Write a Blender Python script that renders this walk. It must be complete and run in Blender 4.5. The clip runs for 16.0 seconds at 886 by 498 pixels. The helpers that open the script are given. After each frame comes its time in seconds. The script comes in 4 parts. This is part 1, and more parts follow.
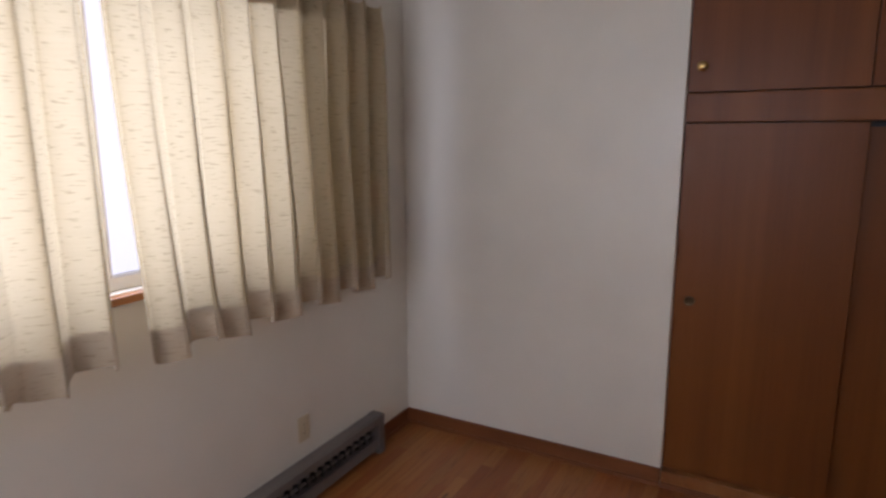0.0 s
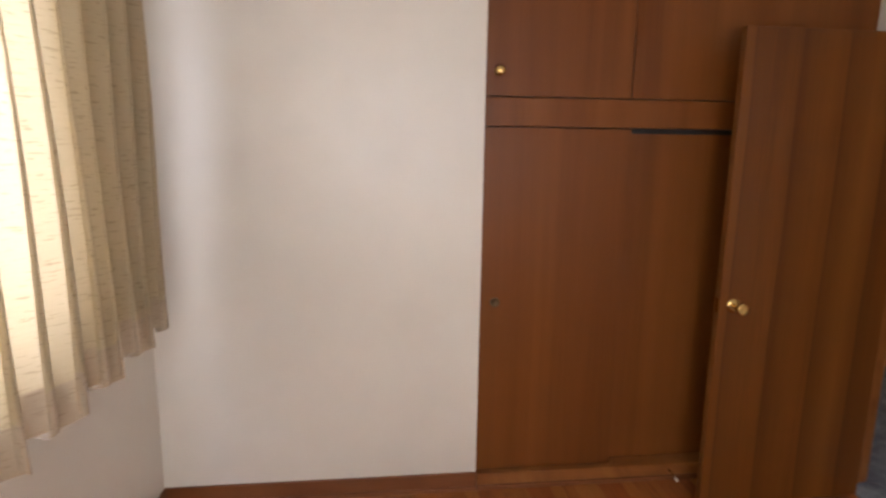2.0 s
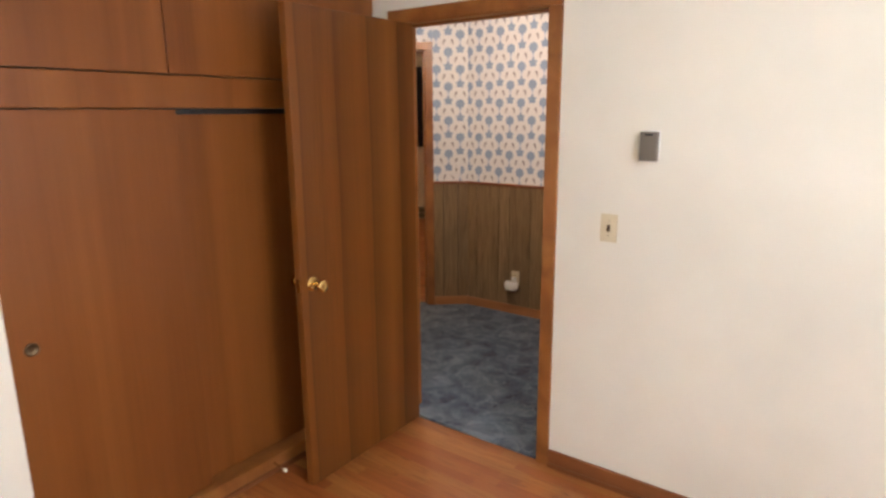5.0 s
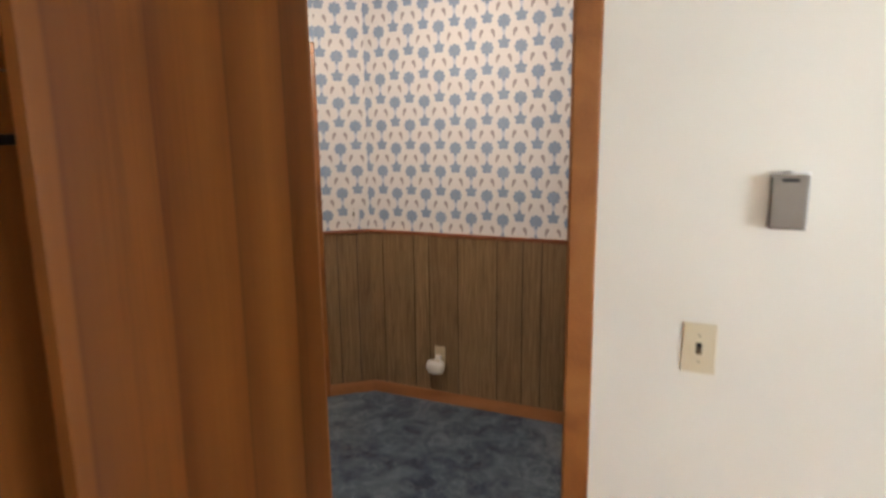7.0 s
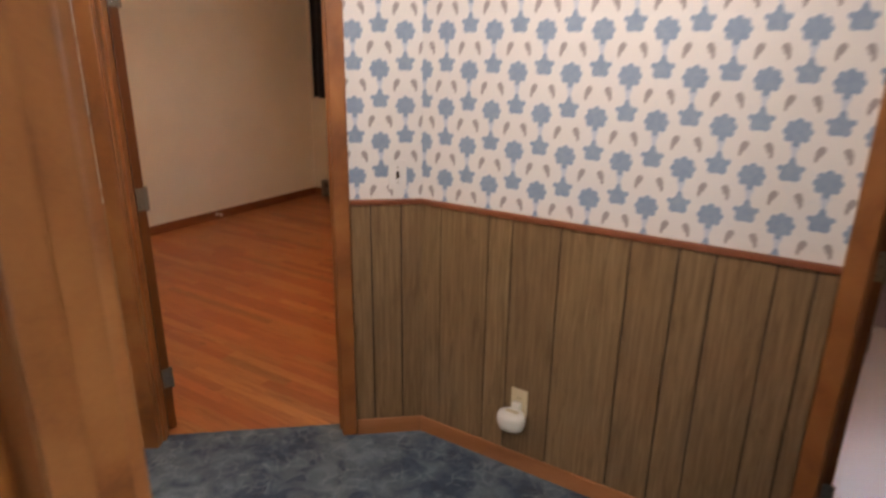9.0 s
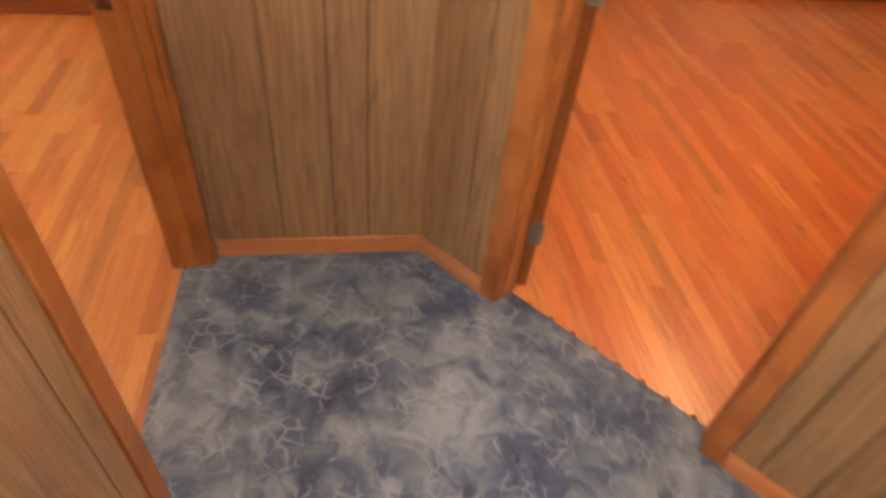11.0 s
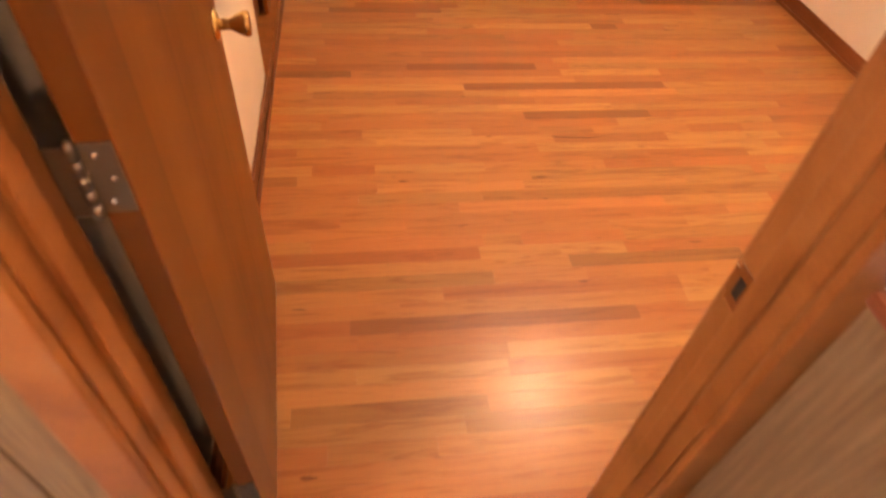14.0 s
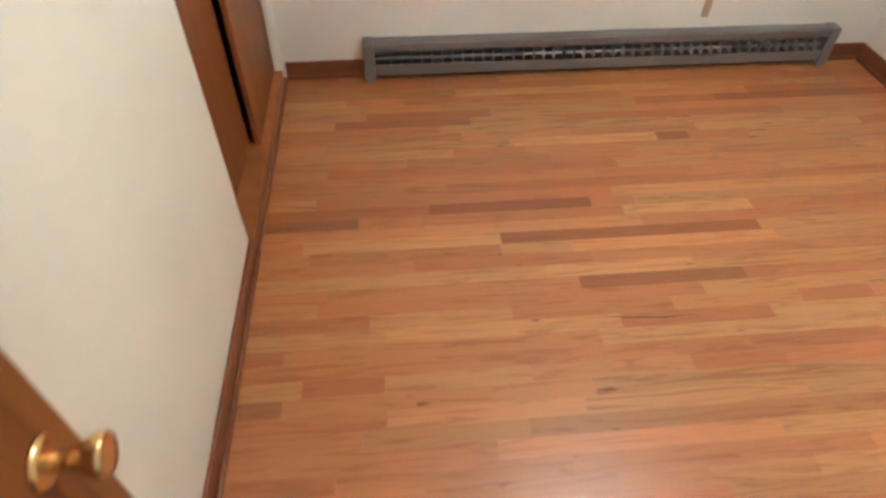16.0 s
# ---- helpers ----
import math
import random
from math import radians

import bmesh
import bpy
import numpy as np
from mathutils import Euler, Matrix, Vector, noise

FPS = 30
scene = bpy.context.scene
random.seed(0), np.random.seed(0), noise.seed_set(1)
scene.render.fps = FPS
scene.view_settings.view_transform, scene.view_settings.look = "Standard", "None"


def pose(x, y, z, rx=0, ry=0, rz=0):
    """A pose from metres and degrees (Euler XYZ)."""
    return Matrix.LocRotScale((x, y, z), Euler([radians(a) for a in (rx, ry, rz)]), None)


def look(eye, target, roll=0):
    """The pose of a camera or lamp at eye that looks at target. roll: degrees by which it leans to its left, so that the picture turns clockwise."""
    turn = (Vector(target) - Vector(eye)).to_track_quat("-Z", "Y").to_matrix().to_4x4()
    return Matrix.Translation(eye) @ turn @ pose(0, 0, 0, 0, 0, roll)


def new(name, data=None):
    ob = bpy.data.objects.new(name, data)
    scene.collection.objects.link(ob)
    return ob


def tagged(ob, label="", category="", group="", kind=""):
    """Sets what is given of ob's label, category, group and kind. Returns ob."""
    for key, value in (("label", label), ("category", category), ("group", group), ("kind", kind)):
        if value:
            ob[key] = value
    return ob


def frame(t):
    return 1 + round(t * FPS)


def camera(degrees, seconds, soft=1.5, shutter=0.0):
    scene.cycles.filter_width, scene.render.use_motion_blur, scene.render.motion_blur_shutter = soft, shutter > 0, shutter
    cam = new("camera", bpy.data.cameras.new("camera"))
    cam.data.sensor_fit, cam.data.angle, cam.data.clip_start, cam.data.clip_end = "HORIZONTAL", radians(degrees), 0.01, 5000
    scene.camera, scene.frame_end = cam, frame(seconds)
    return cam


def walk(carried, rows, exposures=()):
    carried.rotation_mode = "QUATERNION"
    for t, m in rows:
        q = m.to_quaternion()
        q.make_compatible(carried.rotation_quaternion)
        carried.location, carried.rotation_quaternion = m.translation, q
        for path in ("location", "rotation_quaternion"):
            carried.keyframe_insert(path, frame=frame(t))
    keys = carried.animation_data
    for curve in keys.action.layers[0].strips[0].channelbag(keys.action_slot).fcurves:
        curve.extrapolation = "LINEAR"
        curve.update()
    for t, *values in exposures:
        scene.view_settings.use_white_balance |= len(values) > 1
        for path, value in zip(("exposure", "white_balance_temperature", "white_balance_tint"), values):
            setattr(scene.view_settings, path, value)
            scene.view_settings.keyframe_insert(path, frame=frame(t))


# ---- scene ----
cam = camera(72.2, 16.0, 2.6, 0.5)
PATH = [
    (0, (2.833, -1.456, 1.587), (1.108, -2.4, 1.223), -0.19),
    (0.5, (2.767, -1.653, 1.586), (0.923, -2.332, 1.216), 0.09),
    (1, (2.692, -1.846, 1.607), (0.767, -2.234, 1.229), -0.67),
    (1.5, (2.666, -2.072, 1.607), (0.702, -2.14, 1.234), -0.77),
    (2, (2.616, -2.286, 1.606), (0.666, -2.048, 1.233), 0.85),
    (2.5, (2.493, -2.41, 1.617), (0.614, -1.855, 1.214), 1.04),
    (3, (2.468, -2.535, 1.612), (0.707, -1.669, 1.224), -0.02),
    (3.5, (2.477, -2.633, 1.615), (0.893, -1.471, 1.24), -0.22),
    (4, (2.479, -2.641, 1.608), (1.078, -1.266, 1.227), -0.64),
    (4.5, (2.406, -2.589, 1.612), (1.179, -1.064, 1.202), 0.03),
    (4.7, (2.351, -2.53, 1.617), (1.148, -0.99, 1.191), -0.17),
    (6.8, (1.421, -1.612, 1.619), (0.602, 0.167, 1.211), -0.81),
    (7, (1.347, -1.487, 1.627), (0.546, 0.308, 1.259), -0.72),
    (7.5, (1.16, -1.154, 1.644), (0.373, 0.654, 1.309), -0.44),
    (8, (1.026, -0.793, 1.652), (0.16, 0.971, 1.284), 0.41),
    (8.2, (0.965, -0.674, 1.661), (0.081, 1.075, 1.263), 0.40),
    (10.3, (0.267, 0.355, 1.522), (-1.06, 1.244, 0.317), 4.99),
    (10.5, (0.154, 0.405, 1.528), (-1.208, 1.126, 0.253), 6.35),
    (11, (-0.087, 0.517, 1.563), (-1.507, 0.812, 0.187), 6.59),
    (11.5, (-0.265, 0.705, 1.579), (-1.691, 0.485, 0.194), 7.48),
    (12, (-0.499, 0.685, 1.56), (-1.794, 0.139, 0.136), 7.25),
    (12.5, (-0.739, 0.568, 1.562), (-1.831, -0.258, 0.104), 7.92),
    (13, (-0.948, 0.53, 1.542), (-1.667, -0.612, 0.066), 8.04),
    (13.5, (-1.074, 0.51, 1.552), (-1.439, -0.766, 0.056), 6.82),
    (14, (-1.133, 0.403, 1.553), (-1.389, -0.928, 0.082), 5.55),
    (14.5, (-1.169, 0.188, 1.564), (-1.328, -1.186, 0.12), 3.50),
    (15, (-1.204, 0.014, 1.566), (-1.31, -1.382, 0.139), 1.50),
    (15.5, (-1.23, -0.252, 1.568), (-1.323, -1.626, 0.118), 1.19),
    (16, (-1.249, -0.48, 1.566), (-1.394, -1.855, 0.121), 1.10),
]
EXPOSURES = [(0.0, -1.6, 6200, 27), (1.0, -1.56, 6500, 26), (1.5, -1.05, 6700, 28), (2.0, -0.62, 6850, 26), (3.0, -0.06, 7000, 27), (4.0, 0.16, 7000, 23), (4.5, 0.22, 6650, 20), (7.0, 0.16, 6100, 13), (8.2, 0.06, 5600, 8),
             (10.3, 1.75, 6750, 32), (11.0, 1.95, 6900, 29), (11.5, 2.08, 7000, 29), (12.5, 1.85, 7250, 37), (13.0, 2.0, 7250, 38), (14.0, 2.24, 6950, 32), (14.5, 2.36, 6400, 20), (15.0, 2.5, 5050, -5), (15.5, 2.3, 4350, -6), (16.0, 2.1, 4000, -4)]
walk(cam, [(t, look(eye, target, roll)) for t, eye, target, roll in PATH], EXPOSURES)
# ---------------------------------------------------------------- world and lamps
world = bpy.data.worlds.new("sky")
scene.world = world
world.use_nodes = True
sky = world.node_tree.nodes.new("ShaderNodeTexSky")
sky.sky_type, sky.sun_disc = "NISHITA", False
sky.sun_elevation, sky.sun_rotation = radians(40), radians(200)
world.node_tree.links.new(sky.outputs[0], world.node_tree.nodes["Background"].inputs[0])
world.node_tree.nodes["Background"].inputs[1].default_value = 0.1


def lamp(name, kind, place, watts, colour, size=0.1, target=None, size_y=None):
    data = bpy.data.lights.new(name, kind)
    data.energy, data.color = watts, colour
    if kind == "AREA":
        data.size = size
        if size_y:
            data.shape, data.size_y = "RECTANGLE", size_y
    elif kind == "SUN":
        data.angle = size
    else:
        data.shadow_soft_size = size
    ob = new(name, data)
    ob.matrix_world = look(place, target) if target else pose(*place)
    return ob


WARM = (1.0, 0.62, 0.30)
DAY = (0.86, 0.93, 1.0)
lamp("sun", "SUN", (0, -20, 20), 3.0, (1.0, 0.95, 0.88), 0.009, (2, 0, 5))
lamp("daylight_window_a", "AREA", (2.08, -3.20, 1.6), 100, (0.74, 0.86, 1.0), 1.94, (2.08, 0, 1.5), 0.88)
lamp("daylight_window_east", "AREA", (3.90, -1.95, 1.6), 50, (0.88, 0.96, 1.0), 1.3, (0, -1.95, 1.5), 0.95)
lamp("daylight_window_bath", "AREA", (1.42, 5.10, 1.68), 25, DAY, 0.55, (1.42, 0, 1.2), 0.75)
lamp("ceiling_bulb_b", "POINT", (-2.23, -1.66, 2.27), 20, (1.0, 0.67, 0.37), 0.10)
lamp("ceiling_bulb_hall", "POINT", (0.05, 0.72, 2.27), 23, (1.0, 0.84, 0.65), 0.08)
lamp("ceiling_bulb_bath", "POINT", (1.45, 2.5, 2.27), 7, (1.0, 0.8, 0.6), 0.08)
lamp("fan_bulb_c", "POINT", (-2.11, 2.61, 2.06), 17, (1.0, 0.52, 0.21), 0.12)


# ---------------------------------------------------------------- materials
class Nodes:
    """Small helper to write node trees as expressions."""

    def __init__(self, name):
        self.mat = bpy.data.materials.new(name)
        self.mat.use_nodes = True
        self.tree = self.mat.node_tree
        self.bsdf = self.tree.nodes["Principled BSDF"]

    def node(self, kind, operation="", blend_type="", feature=""):
        n = self.tree.nodes.new(kind)
        if operation:
            n.operation = operation
        if blend_type:
            n.data_type, n.blend_type = "RGBA", blend_type
        if feature:
            n.feature = feature
        return n

    def link(self, a, b):
        if isinstance(a, (int, float)):
            b.default_value = a
        elif isinstance(a, (tuple, list)):
            b.default_value = a if len(a) == len(b.default_value) else (*a, 1)
        else:
            self.tree.links.new(a, b)

    def math(self, op, a, b=0.0, c=0.0):
        n = self.node("ShaderNodeMath", operation=op)
        for value, socket in zip((a, b, c), n.inputs):
            self.link(value, socket)
        return n.outputs[0]

    def vec(self, op, a, b):
        n = self.node("ShaderNodeVectorMath", operation=op)
        self.link(a, n.inputs[0])
        self.link(b, n.inputs[1])
        return n.outputs["Value"] if op in ("DISTANCE", "LENGTH") else n.outputs[0]

    def position(self, scale=(1, 1, 1)):
        return self.vec("MULTIPLY", self.node("ShaderNodeNewGeometry").outputs["Position"], scale)

    def noise(self, v, scale, detail=4.0, rough=0.55, distort=0.0):
        n = self.node("ShaderNodeTexNoise")
        self.link(v, n.inputs["Vector"])
        n.inputs["Scale"].default_value, n.inputs["Detail"].default_value = scale, detail
        n.inputs["Roughness"].default_value, n.inputs["Distortion"].default_value = rough, distort
        return n.outputs["Fac"]

    def ramp(self, fac, stops):
        n = self.node("ShaderNodeValToRGB")
        self.link(fac, n.inputs[0])
        el = n.color_ramp.elements
        while len(el) < len(stops):
            el.new(0.5)
        for e, (at, colour) in zip(el, stops):
            e.position, e.color = at, (*colour, 1)
        return n.outputs[0]

    def mix(self, fac, a, b, mode="MIX"):
        n = self.node("ShaderNodeMix", blend_type=mode)
        self.link(fac, n.inputs[0])
        self.link(a, n.inputs[6])
        self.link(b, n.inputs[7])
        return n.outputs[2]

    def bump(self, height, strength, distance=0.002):
        n = self.node("ShaderNodeBump")
        n.inputs["Strength"].default_value, n.inputs["Distance"].default_value = strength, distance
        self.link(height, n.inputs["Height"])
        self.link(n.outputs[0], self.bsdf.inputs["Normal"])

    def done(self, colour, rough=0.5, metal=0.0, spec=0.5, **more):
        self.link(colour, self.bsdf.inputs["Base Color"])
        self.link(rough, self.bsdf.inputs["Roughness"])
        self.bsdf.inputs["Metallic"].default_value = metal
        self.bsdf.inputs["Specular IOR Level"].default_value = spec
        for key, value in more.items():
            self.bsdf.inputs[key.replace("_", " ")].default_value = value
        return self.mat


def paint(name, colour, rough=0.42, dirt=0.06):
    n = Nodes(name)
    p = n.position()
    big = n.noise(p, 1.3, 3)
    fine = n.noise(p, 170, 2)
    dark = tuple(c * (1 - 2.2 * dirt) for c in colour)
    col = n.mix(n.math("MULTIPLY", n.noise(p, 9, 5, 0.6), 0.35), n.ramp(big, [(0.3, dark), (0.65, colour)]), dark)
    n.bump(n.math("ADD", fine, n.math("MULTIPLY", n.noise(p, 40, 2), 0.8)), 0.12, 0.001)
    return n.done(col, rough)


def wood(name, dark, mid, light, grain=(38, 38, 1.1), rough=0.35, leaf=0.0, coat=0.0, spec=0.5):
    """Stained veneer: soft figure along the grain with fine pores; leaf: width of the veneer leaves along y."""
    n = Nodes(name)
    info = n.node("ShaderNodeObjectInfo").outputs["Random"]
    p = n.vec("ADD", n.position(grain), n.vec("MULTIPLY", (7.0, 13.0, 5.0), info))
    fine = n.noise(p, 5.0, 5, 0.6, 0.3)
    broad = n.noise(p, 0.16, 3, 0.5, 1.0)
    col = n.ramp(n.math("ADD", n.math("MULTIPLY", fine, 0.22), n.math("MULTIPLY", broad, 0.78)), [(0.30, dark), (0.5, mid), (0.70, light)])
    if leaf:
        sep = n.node("ShaderNodeSeparateXYZ")
        n.tree.links.new(n.position(), sep.inputs[0])
        wobble = n.math("MULTIPLY", n.math("SUBTRACT", n.noise(n.position((2, 2, 1.2)), 1.0, 2), 0.5), 0.16)
        across = n.math("FRACT", n.math("ADD", n.math("DIVIDE", sep.outputs[1], leaf), wobble))
        shade = n.ramp(across, [(0.0, (0.95, 0.95, 0.95)), (0.05, (0.62, 0.62, 0.62)), (0.34, (0.30, 0.30, 0.30)), (0.62, (0.0, 0.0, 0.0)), (0.96, (0.10, 0.10, 0.10)), (1.0, (0.85, 0.85, 0.85))])
        col = n.mix(n.math("MULTIPLY", shade, 0.72), col, dark)
    blotch = n.noise(n.position(), 2.6, 4)
    col = n.mix(n.math("MULTIPLY", blotch, 0.20), col, tuple(c * 0.62 for c in dark))
    n.bump(fine, 0.07, 0.0006)
    return n.done(col, n.math("ADD", rough - 0.06, n.math("MULTIPLY", blotch, 0.14)), spec=spec, Coat_Weight=coat, Coat_Roughness=0.12)


def plain(name, colour, rough=0.5, metal=0.0, var=0.12, scale=60, bump=0.05):
    n = Nodes(name)
    p = n.position()
    f = n.noise(p, scale, 3)
    g = n.noise(p, scale / 9, 3)
    col = n.mix(n.math("MULTIPLY", n.math("ADD", f, g), var), colour, tuple(c * 0.45 for c in colour))
    n.bump(f, bump, 0.0006)
    return n.done(col, n.math("ADD", rough, n.math("MULTIPLY", n.math("SUBTRACT", g, 0.5), 0.15)), metal)


def oak_floor():
    n = Nodes("oak_strip")
    ob = n.node("ShaderNodeObjectInfo")
    shift = n.vec("MULTIPLY", (31.0, 17.0, 9.0), ob.outputs["Random"])
    p = n.vec("ADD", n.position((2.2, 46, 10)), shift)
    fine = n.noise(p, 3.0, 5, 0.65, 0.6)
    figure = n.noise(n.vec("ADD", n.position((1.3, 17, 3)), shift), 1.6, 5, 0.6, 2.2)
    tone = n.ramp(ob.outputs["Random"], [(0.0, (0.40, 0.132, 0.038)), (0.2, (0.47, 0.172, 0.050)), (0.45, (0.50, 0.205, 0.060)), (0.7, (0.53, 0.245, 0.072)), (1.0, (0.56, 0.290, 0.092))])
    col = n.mix(n.math("MULTIPLY", fine, 0.50), tone, (0.27, 0.085, 0.022))
    col = n.mix(n.ramp(figure, [(0.50, (0, 0, 0)), (0.64, (0.62, 0.62, 0.62))]), col, (0.28, 0.088, 0.022))
    col = n.mix(1.0, col, ob.outputs["Color"], "MULTIPLY")
    knot = n.noise(n.vec("ADD", n.position((7, 30, 5)), shift), 1.0, 2, 0.4)
    col = n.mix(n.ramp(knot, [(0.735, (0, 0, 0)), (0.775, (0.8, 0.8, 0.8))]), col, (0.12, 0.04, 0.012))
    worn = n.noise(n.position(), 3.2, 5, 0.6)
    scuff = n.noise(n.position((1, 6, 1)), 14, 4, 0.65)
    n.bump(n.math("ADD", fine, n.math("MULTIPLY", worn, 2.0)), 0.07, 0.0008)
    return n.done(col, n.math("ADD", 0.22, n.math("MULTIPLY", n.math("ADD", worn, scuff), 0.14)), Coat_Weight=0.10, Coat_Roughness=0.20)


def carpet_blue():
    n = Nodes("mottled_blue_carpet")
    p = n.position()
    warp = n.node("ShaderNodeTexNoise")
    warp.inputs["Scale"].default_value = 13
    n.link(p, warp.inputs["Vector"])
    q = n.vec("ADD", p, n.vec("MULTIPLY", n.vec("SUBTRACT", warp.outputs["Color"], (0.5, 0.5, 0.5)), (0.07, 0.07, 0.0)))
    cloud = n.math("ADD", n.math("MULTIPLY", n.noise(p, 2.2, 2), 0.45), n.math("MULTIPLY", n.noise(q, 9.0, 4, 0.6, 0.9), 0.62))
    base = n.ramp(cloud, [(0.38, (0.022, 0.032, 0.064)), (0.48, (0.050, 0.080, 0.132)), (0.57, (0.110, 0.150, 0.195)), (0.68, (0.195, 0.245, 0.295))])
    vein = n.node("ShaderNodeTexVoronoi", feature="DISTANCE_TO_EDGE")
    vein.inputs["Scale"].default_value = 19.0
    n.link(q, vein.inputs["Vector"])
    line = n.ramp(vein.outputs["Distance"], [(0.0, (1, 1, 1)), (0.028, (0.45, 0.45, 0.45)), (0.12, (0, 0, 0))])
    mask = n.math("MULTIPLY", line, n.ramp(n.noise(p, 11, 3), [(0.47, (0, 0, 0)), (0.60, (0.62, 0.62, 0.62))]))
    col = n.mix(mask, base, (0.28, 0.335, 0.38))
    col = n.mix(n.math("MULTIPLY", n.noise(p, 420, 2), 0.5), col, n.mix(0.6, col, (0.02, 0.025, 0.04)))
    n.bump(n.math("ADD", n.math("ADD", n.math("MULTIPLY", cloud, 3.0), n.math("MULTIPLY", line, 0.8)), n.noise(p, 330, 2)), 0.55, 0.004)
    return n.done(col, 0.95, spec=0.1, Sheen_Weight=0.25)


def wallpaper_print():
    """Cream paper printed with alternating columns of blue blooms, stems and grey-brown sprigs; UV in metres."""
    n = Nodes("floral_wallpaper")
    sep = n.node("ShaderNodeSeparateXYZ")
    n.tree.links.new(n.node("ShaderNodeUVMap").outputs[0], sep.inputs[0])
    col_w, rep = 0.0945, 0.264
    u = n.math("DIVIDE", sep.outputs[0], col_w)
    index = n.math("FLOOR", u)
    du = n.math("MULTIPLY", n.math("SUBTRACT", n.math("SUBTRACT", u, index), 0.5), col_w)
    odd = n.math("MULTIPLY", n.math("MODULO", n.math("ABSOLUTE", index), 2.0), 0.5)
    v = n.math("ADD", n.math("ADD", n.math("DIVIDE", sep.outputs[1], rep), 0.6625), odd)
    dv = n.math("MULTIPLY", n.math("SUBTRACT", n.math("FRACT", v), 0.5), rep)
    comb = n.node("ShaderNodeCombineXYZ")
    n.link(du, comb.inputs[0])
    n.link(dv, comb.inputs[1])
    cell = comb.outputs[0]

    def blobs(spots):
        total = None
        for x, y, r, stretch in spots:
            off = n.vec("MULTIPLY", n.vec("SUBTRACT", cell, (x, y, 0)), (1, 1 / stretch, 1))
            d = n.math("SUBTRACT", n.vec("LENGTH", off, (0, 0, 0)), r)
            total = d if total is None else n.math("MINIMUM", total, d)
        return n.ramp(n.math("ADD", n.math("MULTIPLY", total, 200.0), 0.5), [(0.25, (1, 1, 1)), (0.75, (0, 0, 0))])

    lobes = [(0.0265 * math.cos(radians(a)), 0.012 + 0.0265 * math.sin(radians(a)), 0.0108, 1.0) for a in (90, 45, 135, 2, 178, -40, 220)]
    bloom = blobs([(0, 0.012, 0.0295, 1.0)] + lobes + [(0, -0.020, 0.0100, 1.0),
                   (0, -0.098, 0.0255, 1.0), (-0.0265, -0.088, 0.0085, 1.0), (0.0265, -0.088, 0.0085, 1.0), (-0.014, -0.112, 0.0130, 1.0), (0.014, -0.112, 0.0130, 1.0), (0, -0.071, 0.0090, 1.6)])
    stem = blobs([(0, -0.042, 0.0070, 2.6), (0, -0.030, 0.0120, 0.9)])
    sprig = blobs([(-0.0300, 0.100, 0.0100, 1.0), (0.0300, 0.100, 0.0100, 1.0), (-0.0345, 0.091, 0.0095, 1.2), (0.0345, 0.091, 0.0095, 1.2), (-0.0395, 0.077, 0.0052, 2.2), (0.0395, 0.077, 0.0052, 2.2)])
    p = n.position()
    wash = n.noise(p, 60, 3)
    paper = n.mix(n.math("MULTIPLY", n.noise(p, 25, 4), 0.16), (0.80, 0.775, 0.76), (0.60, 0.61, 0.68))
    lace = n.noise(p, 95, 2, 0.5, 1.2)
    paper = n.mix(n.ramp(lace, [(0.60, (0, 0, 0)), (0.68, (0.22, 0.22, 0.22))]), paper, (0.55, 0.62, 0.74))
    col = n.mix(n.math("MULTIPLY", stem, 0.55), paper, (0.42, 0.52, 0.68))
    col = n.mix(n.math("MULTIPLY", sprig, 0.8), col, (0.27, 0.225, 0.245))
    col = n.mix(n.math("MULTIPLY", bloom, n.math("ADD", 0.72, n.math("MULTIPLY", wash, 0.35))), col, (0.215, 0.305, 0.47))
    n.bump(n.math("ADD", n.noise(p, 220, 2), n.math("MULTIPLY", bloom, 0.6)), 0.08, 0.0006)
    return n.done(col, 0.55, spec=0.35)


def panel_board():
    """Printed wood-grain panelling, brown with darker streaks and knots."""
    n = Nodes("wainscot_board")
    ob = n.node("ShaderNodeObjectInfo").outputs["Random"]
    shift = n.vec("MULTIPLY", (11.0, 23.0, 3.0), ob)
    p = n.vec("ADD", n.position((30, 30, 1.3)), shift)
    fine = n.noise(p, 3.0, 6, 0.7, 0.5)
    figure = n.noise(n.vec("ADD", n.position((9, 9, 1.0)), shift), 1.6, 4, 0.6, 2.2)
    col = n.ramp(fine, [(0.26, (0.13, 0.076, 0.034)), (0.5, (0.24, 0.153, 0.072)), (0.74, (0.36, 0.245, 0.122))])
    col = n.mix(n.ramp(figure, [(0.55, (0, 0, 0)), (0.66, (0.55, 0.55, 0.55))]), col, (0.115, 0.066, 0.030))
    col = n.mix(n.math("MULTIPLY", ob, 0.5), col, n.mix(0.5, col, (0.10, 0.05, 0.024)))
    n.bump(fine, 0.12, 0.0008)
    return n.done(col, 0.40)


